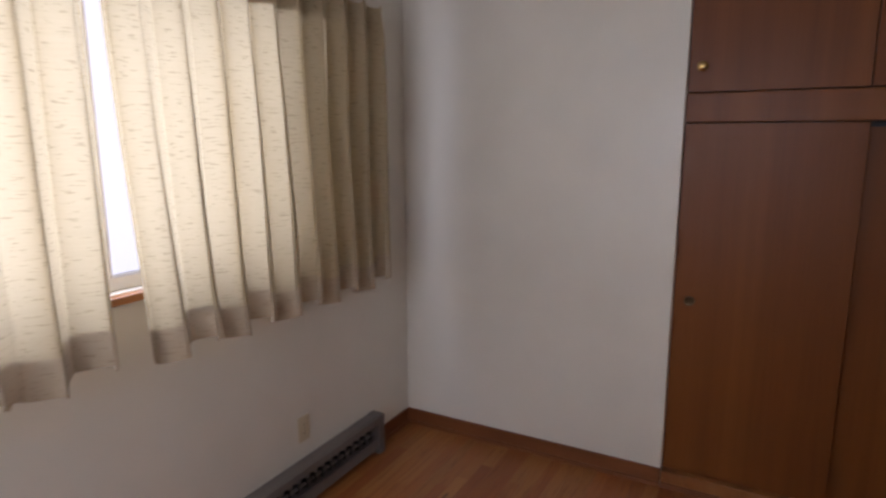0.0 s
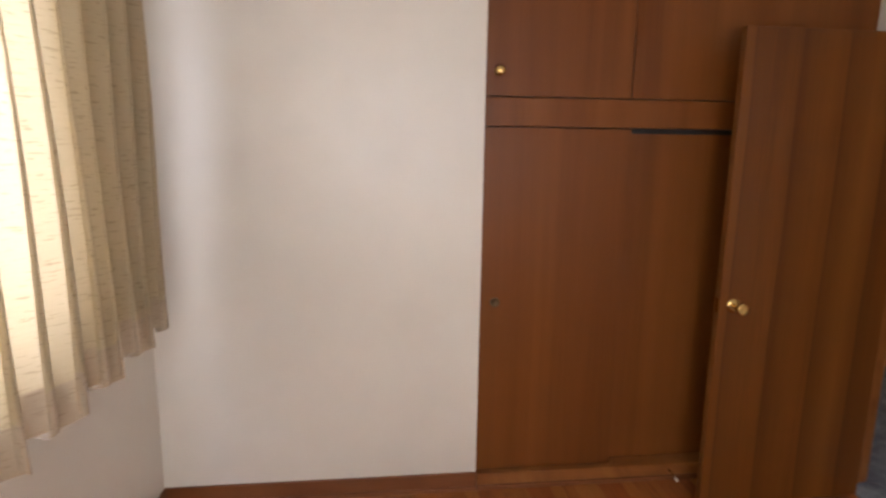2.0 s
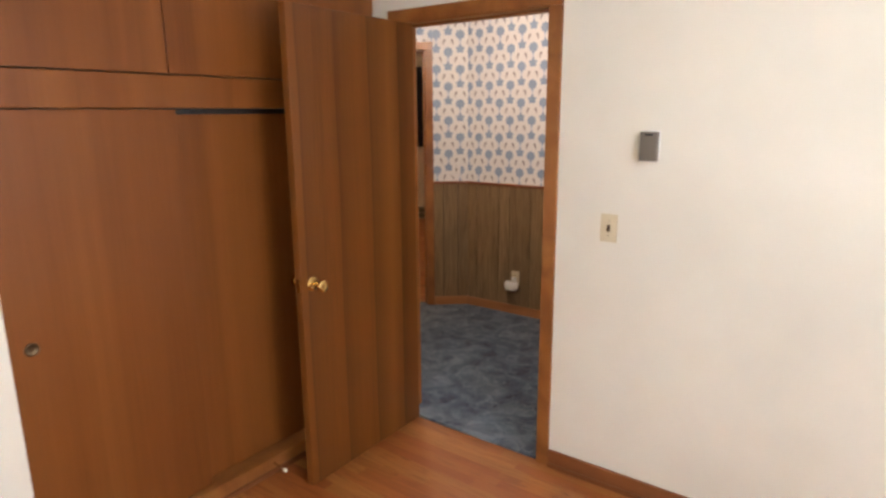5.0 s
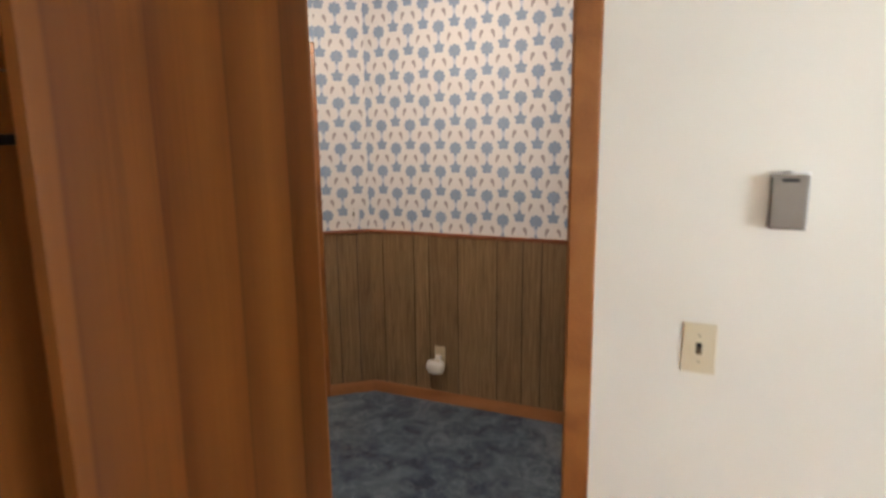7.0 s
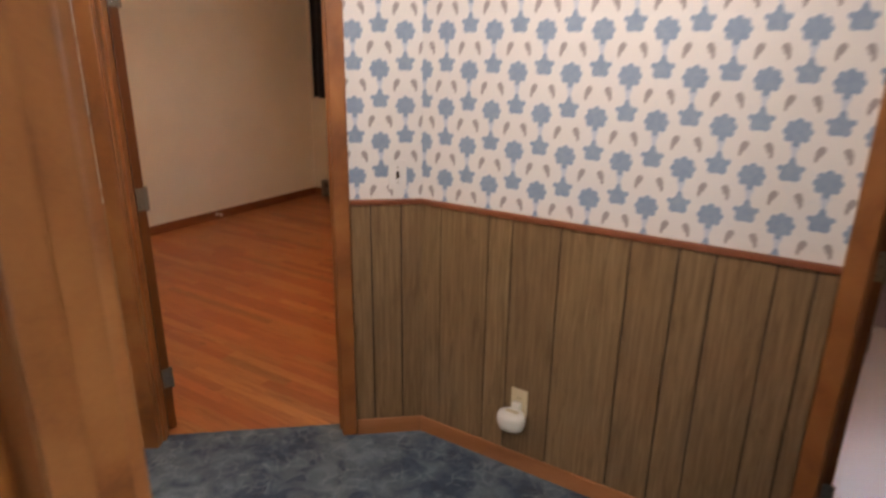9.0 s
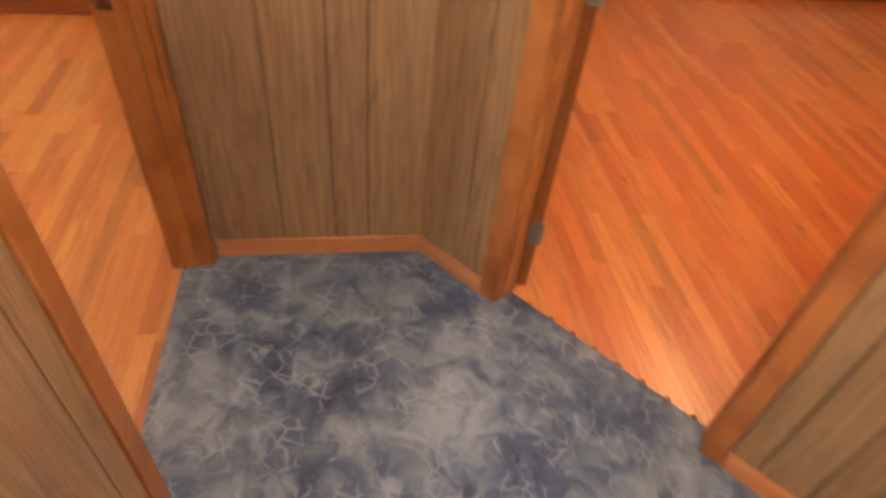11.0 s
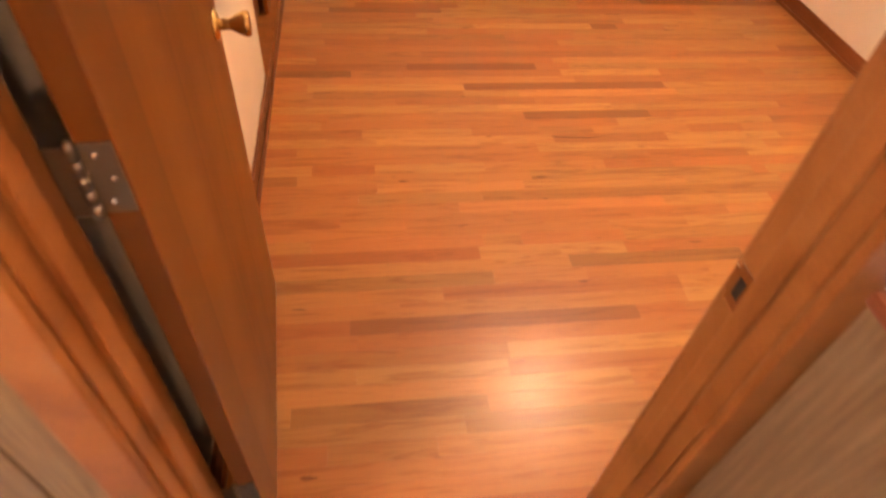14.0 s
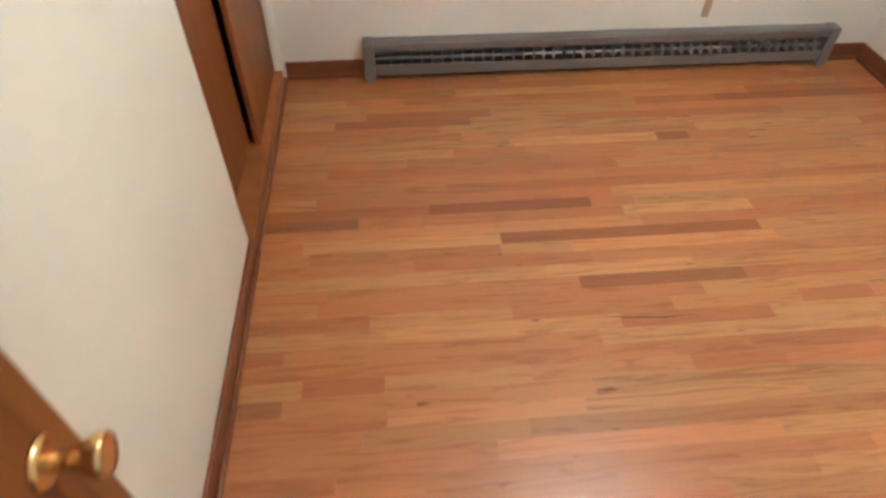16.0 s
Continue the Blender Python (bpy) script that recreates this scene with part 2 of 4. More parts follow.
def curtain_cloth(name, colour, slub, through_light):
    n = Nodes(name)
    uv = n.node("ShaderNodeUVMap").outputs[0]
    q = n.vec("MULTIPLY", uv, (24, 120, 1))
    spots = n.ramp(n.noise(q, 1.5, 2, 0.5), [(0.60, (0, 0, 0)), (0.68, (1, 1, 1))])
    weave = n.noise(n.vec("MULTIPLY", uv, (260, 420, 1)), 1.0, 2)
    streak = n.noise(n.vec("MULTIPLY", uv, (5, 150, 1)), 1.0, 3)
    base = n.mix(n.math("MULTIPLY", n.math("ADD", weave, streak), 0.16), colour, slub)
    col = n.mix(n.math("MULTIPLY", spots, 0.5), base, slub)
    sheer = n.node("ShaderNodeBsdfTranslucent")
    n.link(col, sheer.inputs[0])
    both = n.node("ShaderNodeMixShader")
    both.inputs[0].default_value = through_light
    n.done(col, 0.95, spec=0.1, Sheen_Weight=0.15)
    n.bump(weave, 0.2, 0.0008)
    n.tree.links.new(n.bsdf.outputs[0], both.inputs[1])
    n.tree.links.new(sheer.outputs[0], both.inputs[2])
    n.tree.links.new(both.outputs[0], n.tree.nodes["Material Output"].inputs[0])
    return n.mat


def glow(name, colour, strength):
    n = Nodes(name)
    n.bsdf.inputs["Emission Color"].default_value = (*colour, 1)
    n.bsdf.inputs["Emission Strength"].default_value = strength
    return n.done(colour, 0.3)


M_WALL = paint("cream_wall_paint", (0.80, 0.755, 0.66), 0.37)
M_PINK = paint("pink_wall_paint", (0.62, 0.34, 0.30), 0.5)
M_CEIL = paint("ceiling_paint", (0.82, 0.79, 0.73), 0.8)
M_CLOSET = wood("closet_veneer", (0.132, 0.037, 0.0064), (0.190, 0.058, 0.0106), (0.236, 0.079, 0.0155), (30, 30, 0.7), 0.40, spec=0.28)
M_DOOR = wood("door_veneer", (0.062, 0.015, 0.0035), (0.172, 0.056, 0.0096), (0.220, 0.080, 0.0150), (22, 22, 0.6), 0.34, 0.205, spec=0.32)
M_TRIM = wood("stained_trim", (0.18, 0.060, 0.014), (0.30, 0.110, 0.027), (0.37, 0.150, 0.040), (30, 30, 30), 0.34)
M_BASE = wood("stained_baseboard", (0.13, 0.038, 0.012), (0.21, 0.069, 0.022), (0.27, 0.098, 0.033), (6, 6, 40), 0.38)
M_LIGHTBASE = wood("light_baseboard", (0.28, 0.105, 0.035), (0.42, 0.175, 0.062), (0.50, 0.23, 0.09), (6, 6, 40), 0.4)
M_RAIL = wood("chair_rail_wood", (0.14, 0.040, 0.016), (0.24, 0.075, 0.030), (0.30, 0.10, 0.042), (6, 6, 40), 0.4)
M_OAK = oak_floor()
M_CARPET = carpet_blue()
M_PAPER = wallpaper_print()
M_BOARD = panel_board()
M_GROOVE = plain("groove_shadow_board", (0.035, 0.018, 0.009), 0.7)
M_BRASS = plain("polished_brass", (0.72, 0.50, 0.20), 0.20, 1.0, 0.08)
M_DARKBRASS = plain("aged_brass", (0.16, 0.11, 0.06), 0.35, 0.9)
M_HINGE = plain("dull_hinge_steel", (0.30, 0.26, 0.20), 0.38, 0.9)
M_CHROME = plain("bright_steel", (0.75, 0.74, 0.70), 0.22, 1.0, 0.06)
M_IVORY = plain("ivory_plastic", (0.62, 0.53, 0.36), 0.4, 0, 0.06)
M_WHITE = plain("white_plastic", (0.82, 0.80, 0.76), 0.35, 0, 0.04)
M_THERMO = plain("grey_metal_cover", (0.20, 0.175, 0.15), 0.42, 0.5, 0.1)
M_HEATER = plain("heater_enamel", (0.20, 0.18, 0.17), 0.36, 0.25, 0.12)
M_FIN = plain("heater_fins", (0.62, 0.60, 0.57), 0.4, 0.6, 0.2)
# near-black metal, also used to put the shade of slots and voids into colour
M_DARK = plain("dark_metal_and_void_shade", (0.018, 0.015, 0.014), 0.6)
M_CURTAIN = curtain_cloth("slubbed_oatmeal_curtain", (0.57, 0.47, 0.30), (0.20, 0.14, 0.08), 0.42)
M_HEM = curtain_cloth("curtain_hem", (0.52, 0.42, 0.29), (0.22, 0.15, 0.09), 0.13)
M_NAVY = curtain_cloth("navy_curtain", (0.012, 0.012, 0.022), (0.006, 0.006, 0.01), 0.02)
M_SHEER = curtain_cloth("white_sheer", (0.85, 0.82, 0.80), (0.6, 0.55, 0.5), 0.65)
M_TILE = plain("pale_vinyl_floor", (0.60, 0.49, 0.40), 0.25, 0, 0.08, 8)
M_TUB = plain("mauve_enamel", (0.30, 0.22, 0.23), 0.3)
M_PORCELAIN = plain("white_porcelain", (0.78, 0.72, 0.68), 0.15, 0, 0.03)
M_GLOBE = glow("lit_glass_globe", (1.0, 0.80, 0.52), 9.0)
M_SHADE = glow("lit_frosted_shade", (1.0, 0.82, 0.58), 5.0)
M_SKYGLOW = glow("bright_outdoors", (0.90, 0.93, 1.0), 3.2)
M_TWIG = plain("dark_twig", (0.06, 0.035, 0.03), 0.7)
M_STRAP = plain("tan_strap", (0.46, 0.33, 0.20), 0.7)
n_glass = Nodes("window_glass")
M_GLASS = n_glass.done((0.95, 0.97, 0.97), 0.02, 0.0, 0.5, Transmission_Weight=1.0)
M_FRAME = paint("window_frame_paint", (0.76, 0.72, 0.66), 0.4)
M_SLAB = plain("subfloor", (0.10, 0.07, 0.05), 0.9)


# ---------------------------------------------------------------- mesh helpers
ORIGIN = {}


def box_into(bm, x0, y0, z0, x1, y1, z1, bevel=0.0, m=None):
    sx, sy, sz = abs(x1 - x0), abs(y1 - y0), abs(z1 - z0)
    mat = Matrix.Translation(((x0 + x1) / 2, (y0 + y1) / 2, (z0 + z1) / 2)) @ Matrix.Diagonal((sx, sy, sz, 1))
    verts = bmesh.ops.create_cube(bm, size=1, matrix=(m @ mat) if m else mat)["verts"]
    if bevel:
        edges = list({e for v in verts for e in v.link_edges})
        bmesh.ops.bevel(bm, geom=edges, offset=min(bevel, 0.45 * min(sx, sy, sz)), segments=2, affect="EDGES", profile=0.6)
    return bm


def box(x0, y0, z0, x1, y1, z1, bevel=0.0, m=None):
    return box_into(bmesh.new(), x0, y0, z0, x1, y1, z1, bevel, m)


def boxes(*items, bevel=0.0, m=None):
    bm = bmesh.new()
    for it in items:
        box_into(bm, *it, bevel=bevel, m=m)
    return bm


def lathe(profile, m=None, steps=20):
    """Turned shape: (radius, height) pairs spun about local z."""
    bm = bmesh.new()
    rings = []
    for r, h in profile:
        rings.append([bm.verts.new((r * math.cos(2 * math.pi * k / steps), r * math.sin(2 * math.pi * k / steps), h)) for k in range(steps)])
    for a, b in zip(rings, rings[1:]):
        for k in range(steps):
            bm.faces.new((a[k], a[(k + 1) % steps], b[(k + 1) % steps], b[k]))
    bm.faces.new(list(reversed(rings[0])))
    bm.faces.new(rings[-1])
    for f in bm.faces:
        f.smooth = True
    if m:
        bm.transform(m)
    return bm


def tube(points, radius, steps=8):
    """A round bar along a short run of points."""
    bm = bmesh.new()
    rings = []
    pts = [Vector(p) for p in points]
    for k, p in enumerate(pts):
        way = (pts[min(k + 1, len(pts) - 1)] - pts[max(k - 1, 0)]).normalized()
        q = way.to_track_quat("Z", "Y")
        rings.append([bm.verts.new(p + q @ Vector((radius * math.cos(2 * math.pi * j / steps), radius * math.sin(2 * math.pi * j / steps), 0))) for j in range(steps)])
    for a, b in zip(rings, rings[1:]):
        for j in range(steps):
            bm.faces.new((a[j], a[(j + 1) % steps], b[(j + 1) % steps], b[j])).smooth = True
    bm.faces.new(list(reversed(rings[0])))
    bm.faces.new(rings[-1])
    return bm


def prism(outline, z0, z1):
    bm = bmesh.new()
    low = [bm.verts.new((x, y, z0)) for x, y in outline]
    high = [bm.verts.new((x, y, z1)) for x, y in outline]
    k = len(outline)
    bm.faces.new(list(reversed(low)))
    bm.faces.new(high)
    for j in range(k):
        bm.faces.new((low[j], low[(j + 1) % k], high[(j + 1) % k], high[j]))
    return bm


def mesh_object(name, bm, material):
    bmesh.ops.recalc_face_normals(bm, faces=bm.faces)
    me = bpy.data.meshes.new(name)
    bm.to_mesh(me)
    bm.free()
    me.materials.append(material)
    return new(name, me)


def structure(name, bm, material, label, category):
    return tagged(mesh_object(name, bm, material), label, category, kind="structure")


def thing(name, place, label, category, group=""):
    ob = new(name)
    ob.location = place
    ob.empty_display_size = 0.05
    ORIGIN[ob] = Matrix.Translation(place)
    return tagged(ob, label, category, group)


def part(name, bm, material, parent, label=""):
    """One mesh, given in world metres, under a thing, a part or a piece of the setting."""
    base = ORIGIN.get(parent, Matrix.Identity(4))
    bm.transform(base.inverted())
    ob = mesh_object(name, bm, material)
    ob.parent = parent
    ORIGIN[ob] = base
    return tagged(ob, label)


def single(name, bm, material, place, label, category, group=""):
    """A thing of one mesh with its origin at its base."""
    bm.transform(Matrix.Translation(place).inverted())
    ob = mesh_object(name, bm, material)
    ob.location = place
    ORIGIN[ob] = Matrix.Translation(place)
    return tagged(ob, label, category, group)


# ---------------------------------------------------------------- plan
H = 2.44                      # ceiling
Y_ROOM, Y_HALL = -0.08, 0.03  # the wall between the bedrooms and the hall
A_X, B_X = 0.10, -0.74        # bedroom faces of the closet partition
SOUTH = -3.18                 # window wall, inner face
DOOR_A = (0.250, 1.042)
DOOR_B = (-1.638, -0.838)
DOOR_H = 2.030
HALL_H = 2.092                # doorways of the third bedroom and the bathroom
E_X = -1.70                   # hall end wall
P_E, P_O = Vector((-1.70, 0.765, 0)), Vector((-0.575, 1.715, 0))   # ends of the slanted wall
O_Y = 1.715                    # papered wall facing the bedroom doors
D_DOOR = (0.90, 1.65)
SLANT = (P_O - P_E).normalized()
SLANT_LEN = (P_O - P_E).length
M_SLANT = Matrix.Translation(P_E) @ Matrix.Rotation(math.atan2(SLANT.y, SLANT.x), 4, "Z")   # local x along the wall, y into room C
C_DOOR = (0.362, 1.122)
CAS = 0.066

structure("ground", box(-40, -40, -0.40, 40, 40, -0.30), M_SLAB, "dark bare ground below the house", "ground")
structure("subfloor", box(-4.5, -3.34, -0.14, 4.0, 5.2, -0.022), M_SLAB, "rough board subfloor under the rooms", "floor")

# window wall with one opening for each bedroom
WIN_A = (1.06, 3.10, 1.12, 2.06)
WIN_E = (-2.65, -1.25, 1.10, 2.06)


def window_wall(name, x0, x1, win, label):
    wx0, wx1, wz0, wz1 = win
    return structure(name, boxes((x0, SOUTH - 0.14, 0, wx0, SOUTH, H), (wx1, SOUTH - 0.14, 0, x1, SOUTH, H), (wx0, SOUTH - 0.14, 0, wx1, SOUTH, wz0),
                                 (wx0, SOUTH - 0.14, wz1, wx1, SOUTH, H)), M_WALL, label, "wall")


window_wall("wall_south_a", -0.30, 3.92, WIN_A, "cream painted window wall of the bedroom")
structure("wall_south_b", box(-3.80, SOUTH - 0.14, 0, -0.304, SOUTH, H), M_WALL, "cream painted end wall of the second bedroom", "wall")
structure("wall_east_a", boxes((3.80, SOUTH, 0, 3.94, WIN_E[0], H), (3.80, WIN_E[1], 0, 3.94, Y_ROOM, H), (3.80, WIN_E[0], 0, 3.94, WIN_E[1], WIN_E[2]), (3.80, WIN_E[0], WIN_E[3], 3.94, WIN_E[1], H)),
          M_WALL, "cream painted bedroom side wall with a window", "wall")
structure("wall_partition_a", box(0.0, SOUTH, 0, A_X, -1.812, H, 0.004), M_WALL, "smooth cream painted wall beside the closet", "wall")
structure("wall_partition_b", box(B_X, -1.992, 0, B_X + 0.10, Y_ROOM, H, 0.004), M_WALL, "smooth cream painted wall behind the open door", "wall")
structure("wall_between_closets", box(B_X + 0.10, -1.95, 0, 0.0, -1.86, H), M_WALL, "plain wall between two closets", "wall")
structure("wall_west_b", box(-3.80, SOUTH, 0, -3.68, Y_ROOM, H), M_WALL, "cream painted far side wall of the second bedroom", "wall")
JT = 0.018  # door lining
structure("wall_hall_south_1", boxes((DOOR_A[1] + JT, Y_ROOM, 0, 3.92, Y_HALL, H), (DOOR_A[0] - JT, Y_ROOM, DOOR_H + JT, DOOR_A[1] + JT, Y_HALL, H)), M_WALL, "cream painted wall beside and over a bedroom doorway", "wall")
structure("wall_hall_south_2", boxes((DOOR_B[1] + JT, Y_ROOM, 0, DOOR_A[0] - JT, Y_HALL, H), (DOOR_B[0] - JT, Y_ROOM, DOOR_H + JT, DOOR_B[1] + JT, Y_HALL, H)), M_WALL, "cream painted wall between two bedroom doorways", "wall")
structure("wall_hall_south_3", box(-3.80, Y_ROOM, 0, DOOR_B[0] - JT, Y_HALL, H), M_WALL, "cream painted wall past the second bedroom doorway", "wall")
structure("wall_hall_end", box(E_X - 0.11, Y_HALL, 0, E_X, 0.86, H), M_WALL, "narrow end wall of the hall", "wall")
structure("wall_slanted", boxes((-0.03, 0, 0, C_DOOR[0] - JT, 0.11, H), (C_DOOR[1] + JT, 0, 0, SLANT_LEN + 0.03, 0.11, H),
                                (C_DOOR[0] - JT, 0, HALL_H + JT, C_DOOR[1] + JT, 0.11, H), m=M_SLANT), M_WALL, "slanted hall wall with a doorway", "wall")
structure("wall_hall_north", boxes((-0.60, O_Y, 0, D_DOOR[0] - JT, O_Y + 0.11, H), (D_DOOR[1] + JT, O_Y, 0, 2.5, O_Y + 0.11, H),
                                   (D_DOOR[0] - JT, O_Y, HALL_H + JT, D_DOOR[1] + JT, O_Y + 0.11, H)), M_WALL, "hall wall with the bathroom doorway", "wall")
structure("wall_hall_east", box(2.40, Y_HALL, 0, 2.5, O_Y, H), M_WALL, "plain closing wall of the hall", "wall")
# third bedroom
structure("wall_west_c", box(-4.44, 0.03, 0, -4.30, 5.06, H), M_WALL, "cream painted far wall of the third bedroom", "wall")
structure("wall_north_c", box(-4.30, 4.92, 0, -0.55, 5.06, H), M_WALL, "cream painted wall behind the navy curtain", "wall")
structure("wall_east_c", box(-0.66, 1.76, 0, -0.55, 4.92, H), M_WALL, "cream painted side wall of the third bedroom", "wall")
structure("wall_south_c", box(-4.30, Y_HALL, 0, E_X - 0.11, 0.10, H), M_WALL, "cream painted near wall of the third bedroom", "wall")
# bathroom
structure("wall_west_bath", box(0.70, O_Y + 0.11, 0, 0.80, 5.14, H), M_PINK, "pink painted bathroom side wall", "wall")
structure("wall_east_bath", box(2.10, O_Y + 0.11, 0, 2.2, 5.14, H), M_PINK, "pink painted bathroom side wall", "wall")
structure("wall_inner_bath", boxes((0.80, 3.15, 0, 1.02, 3.25, H), (1.76, 3.15, 0, 2.10, 3.25, H), (1.02, 3.15, 2.05, 1.76, 3.25, H)), M_PINK, "pink painted wall with an inner doorway", "wall")
BW = (1.15, 1.80, 1.28, 2.08)
structure("wall_north_bath", boxes((0.80, 5.02, 0, BW[0], 5.14, H), (BW[1], 5.02, 0, 2.10, 5.14, H), (BW[0], 5.02, 0, BW[1], 5.14, BW[2]), (BW[0], 5.02, BW[3], BW[1], 5.14, H)),
          M_PINK, "pink painted bathroom wall with a small window", "wall")
structure("bathroom_floor", box(0.70, O_Y + 0.05, -0.022, 2.2, 5.14, 0.002), M_TILE, "pale vinyl bathroom floor", "floor")
structure("ceiling", box(-4.44, SOUTH - 0.14, H, 3.92, 5.14, H + 0.12), M_CEIL, "plain off-white painted ceiling", "ceiling")

# carpet with its edge inside the three doorways
c_in = [M_SLANT @ Vector((s, 0.075, 0)) for s in C_DOOR]
c_out = [M_SLANT @ Vector((s, 0.0, 0)) for s in C_DOOR]
edge = [(DOOR_B[0], Y_HALL), (DOOR_B[0], -0.058), (DOOR_B[1], -0.058), (DOOR_B[1], Y_HALL), (DOOR_A[0], Y_HALL), (DOOR_A[0], -0.078), (DOOR_A[1], -0.078), (DOOR_A[1], Y_HALL),
        (2.40, Y_HALL), (2.40, O_Y), (D_DOOR[1], O_Y), (D_DOOR[1], O_Y + 0.05), (D_DOOR[0], O_Y + 0.05), (D_DOOR[0], O_Y), (P_O.x, P_O.y),
        tuple(c_out[1].xy), tuple(c_in[1].xy), tuple(c_in[0].xy), tuple(c_out[0].xy), (P_E.x, P_E.y), (E_X, Y_HALL)]
structure("hall_carpet", prism(edge, -0.020, 0.012), M_CARPET, "worn mottled blue-grey carpet in the hall", "carpet")

# wallpaper above, rail, panelling boards and baseboard along the hall walls
RAIL_Z, BASE_Z = 1.045, 0.084


def run_matrix(p, q):
    p, q = Vector((*p, 0)), Vector((*q, 0))
    d = q - p
    return Matrix.Translation(p) @ Matrix.Rotation(math.atan2(d.y, d.x), 4, "Z"), d.length


BOARD_WIDTHS = (0.115, 0.21, 0.10, 0.185, 0.235, 0.155, 0.11, 0.165, 0.10)


def hall_run(p, q, widths, u0, low=True, top=DOOR_H):
    """Dress one stretch of hall wall; the room lies on the left of p to q. Boards under a rail, paper above."""
    m, length = run_matrix(p, q)
    if low:
        backing = structure("wainscot", box(0, 0.0, BASE_Z - 0.02, length, 0.003, RAIL_Z, m=m), M_GROOVE, "brown grooved wood panelling below the rail", "wainscot")
        x, k = 0.0, 0
        while x < length - 0.012:
            w = min(widths[k % len(widths)], length - x)
            if length - x - w < 0.03:
                w = length - x
            part("board", box(x + 0.0026, 0.002, BASE_Z - 0.02, x + w - 0.0026, 0.0095, RAIL_Z, 0.0018, m=m), M_BOARD, backing)
            x, k = x + w, k + 1
        structure("chair_rail", box(0, 0.0005, RAIL_Z, length, 0.019, RAIL_Z + 0.022, 0.005, m=m), M_RAIL, "thin reddish stained chair rail", "trim")
        structure("baseboard", box(0, 0.003, -0.01, length, 0.017, BASE_Z, 0.004, m=m), M_LIGHTBASE, "light orange stained wood baseboard", "baseboard")
    z0 = RAIL_Z + 0.022 if low else top + CAS
    paper = structure("wallpaper", box(0, 0.0005, z0, length, 0.0035, H, m=m), M_PAPER, "cream wallpaper printed with blue flowers", "wallpaper")
    layer = paper.data.uv_layers.new(name="UVMap")
    inv = m.inverted()
    for loop in paper.data.loops:
        co = inv @ paper.data.vertices[loop.vertex_index].co
        layer.data[loop.index].uv = (u0 + co.x, co.z)


pt = lambda s: tuple((M_SLANT @ Vector((s, 0, 0))).xy)
hall_run((D_DOOR[0] - CAS, O_Y), tuple(P_O.xy), (0.054, 0.10, 0.166, 0.109, 0.15, 0.241, 0.186, 0.098, 0.211, 0.115), 9.9896)
hall_run(tuple(P_O.xy), pt(C_DOOR[1] + CAS), (0.085, 0.12), 11.4166)
hall_run(pt(C_DOOR[1] + CAS), pt(C_DOOR[0] - CAS), (), 11.67, low=False, top=HALL_H)
hall_run(pt(C_DOOR[0] - CAS), tuple(P_E.xy), (0.10, 0.09, 0.11), 12.55)
hall_run(tuple(P_E.xy), (E_X, Y_HALL + 0.02), (0.19, 0.115, 0.175, 0.245, 0.08), 12.85)
hall_run((DOOR_B[1] + CAS, Y_HALL), (DOOR_A[0] - CAS, Y_HALL), (0.075, 0.19, 0.11, 0.23, 0.15, 0.10), 14.0)
hall_run((DOOR_B[0] - CAS, Y_HALL), (DOOR_B[1] + CAS, Y_HALL), (), 14.8, low=False)
hall_run((DOOR_A[0] - CAS, Y_HALL), (DOOR_A[1] + CAS, Y_HALL), (), 15.3, low=False)
hall_run((DOOR_A[1] + CAS, Y_HALL), (2.40, Y_HALL), BOARD_WIDTHS, 16.2)
hall_run((2.40, O_Y), (D_DOOR[1] + CAS, O_Y), BOARD_WIDTHS, 18.0)
hall_run((D_DOOR[1] + CAS, O_Y), (D_DOOR[0] - CAS, O_Y), (), 18.9, low=False, top=HALL_H)
hall_run((2.40, Y_HALL), (2.40, O_Y), BOARD_WIDTHS, 20.0)


# ---------------------------------------------------------------- doorways
def doorway(name, x0, x1, y0, y1, m, faces=(True, True), material=None, top=DOOR_H):
    """Lining, stops and flat casings on both faces of a doorway that runs along local x between y0 and y1."""
    mat = material or M_TRIM
    frame_ob = thing(name, tuple((m @ Vector(((x0 + x1) / 2, (y0 + y1) / 2, 0)))), "orange-brown stained wood door frame", "door frame")
    tagged(frame_ob, kind="structure")
    part("jamb", box(x0 - JT, y0, -0.01, x0, y1, top + JT, 0.002, m=m), mat, frame_ob)
    part("jamb", box(x1, y0, -0.01, x1 + JT, y1, top + JT, 0.002, m=m), mat, frame_ob)
    part("head", box(x0, y0, top, x1, y1, top + JT, 0.002, m=m), mat, frame_ob)
    for outer, inner, on in ((y0 - 0.015, y0, faces[0]), (y1, y1 + 0.018, faces[1])):
        if not on:
            continue
        a, b = x0 - 0.004, x1 + 0.004
        part("casing", box(a - CAS + 0.004, outer, -0.01, a, inner, top + 0.004, 0.005, m=m), mat, frame_ob)
        part("casing", box(b, outer, -0.01, b + CAS - 0.004, inner, top + 0.004, 0.005, m=m), mat, frame_ob)
        part("casing", box(a - CAS + 0.004, outer, top + 0.004, b + CAS - 0.004, inner, top + CAS, 0.005, m=m), mat, frame_ob)
    return frame_ob


def stops(frame_ob, x0, x1, y0, m, depth=0.035, top=DOOR_H):
    part("stop", box(x0, y0, 0.012, x0 + 0.011, y0 + depth, top, 0.002, m=m), M_TRIM, frame_ob)
    part("stop", box(x1 - 0.011, y0, 0.012, x1, y0 + depth, top, 0.002, m=m), M_TRIM, frame_ob)
    part("stop", box(x0 + 0.011, y0, top - 0.011, x1 - 0.011, y0 + depth, top, 0.002, m=m), M_TRIM, frame_ob)


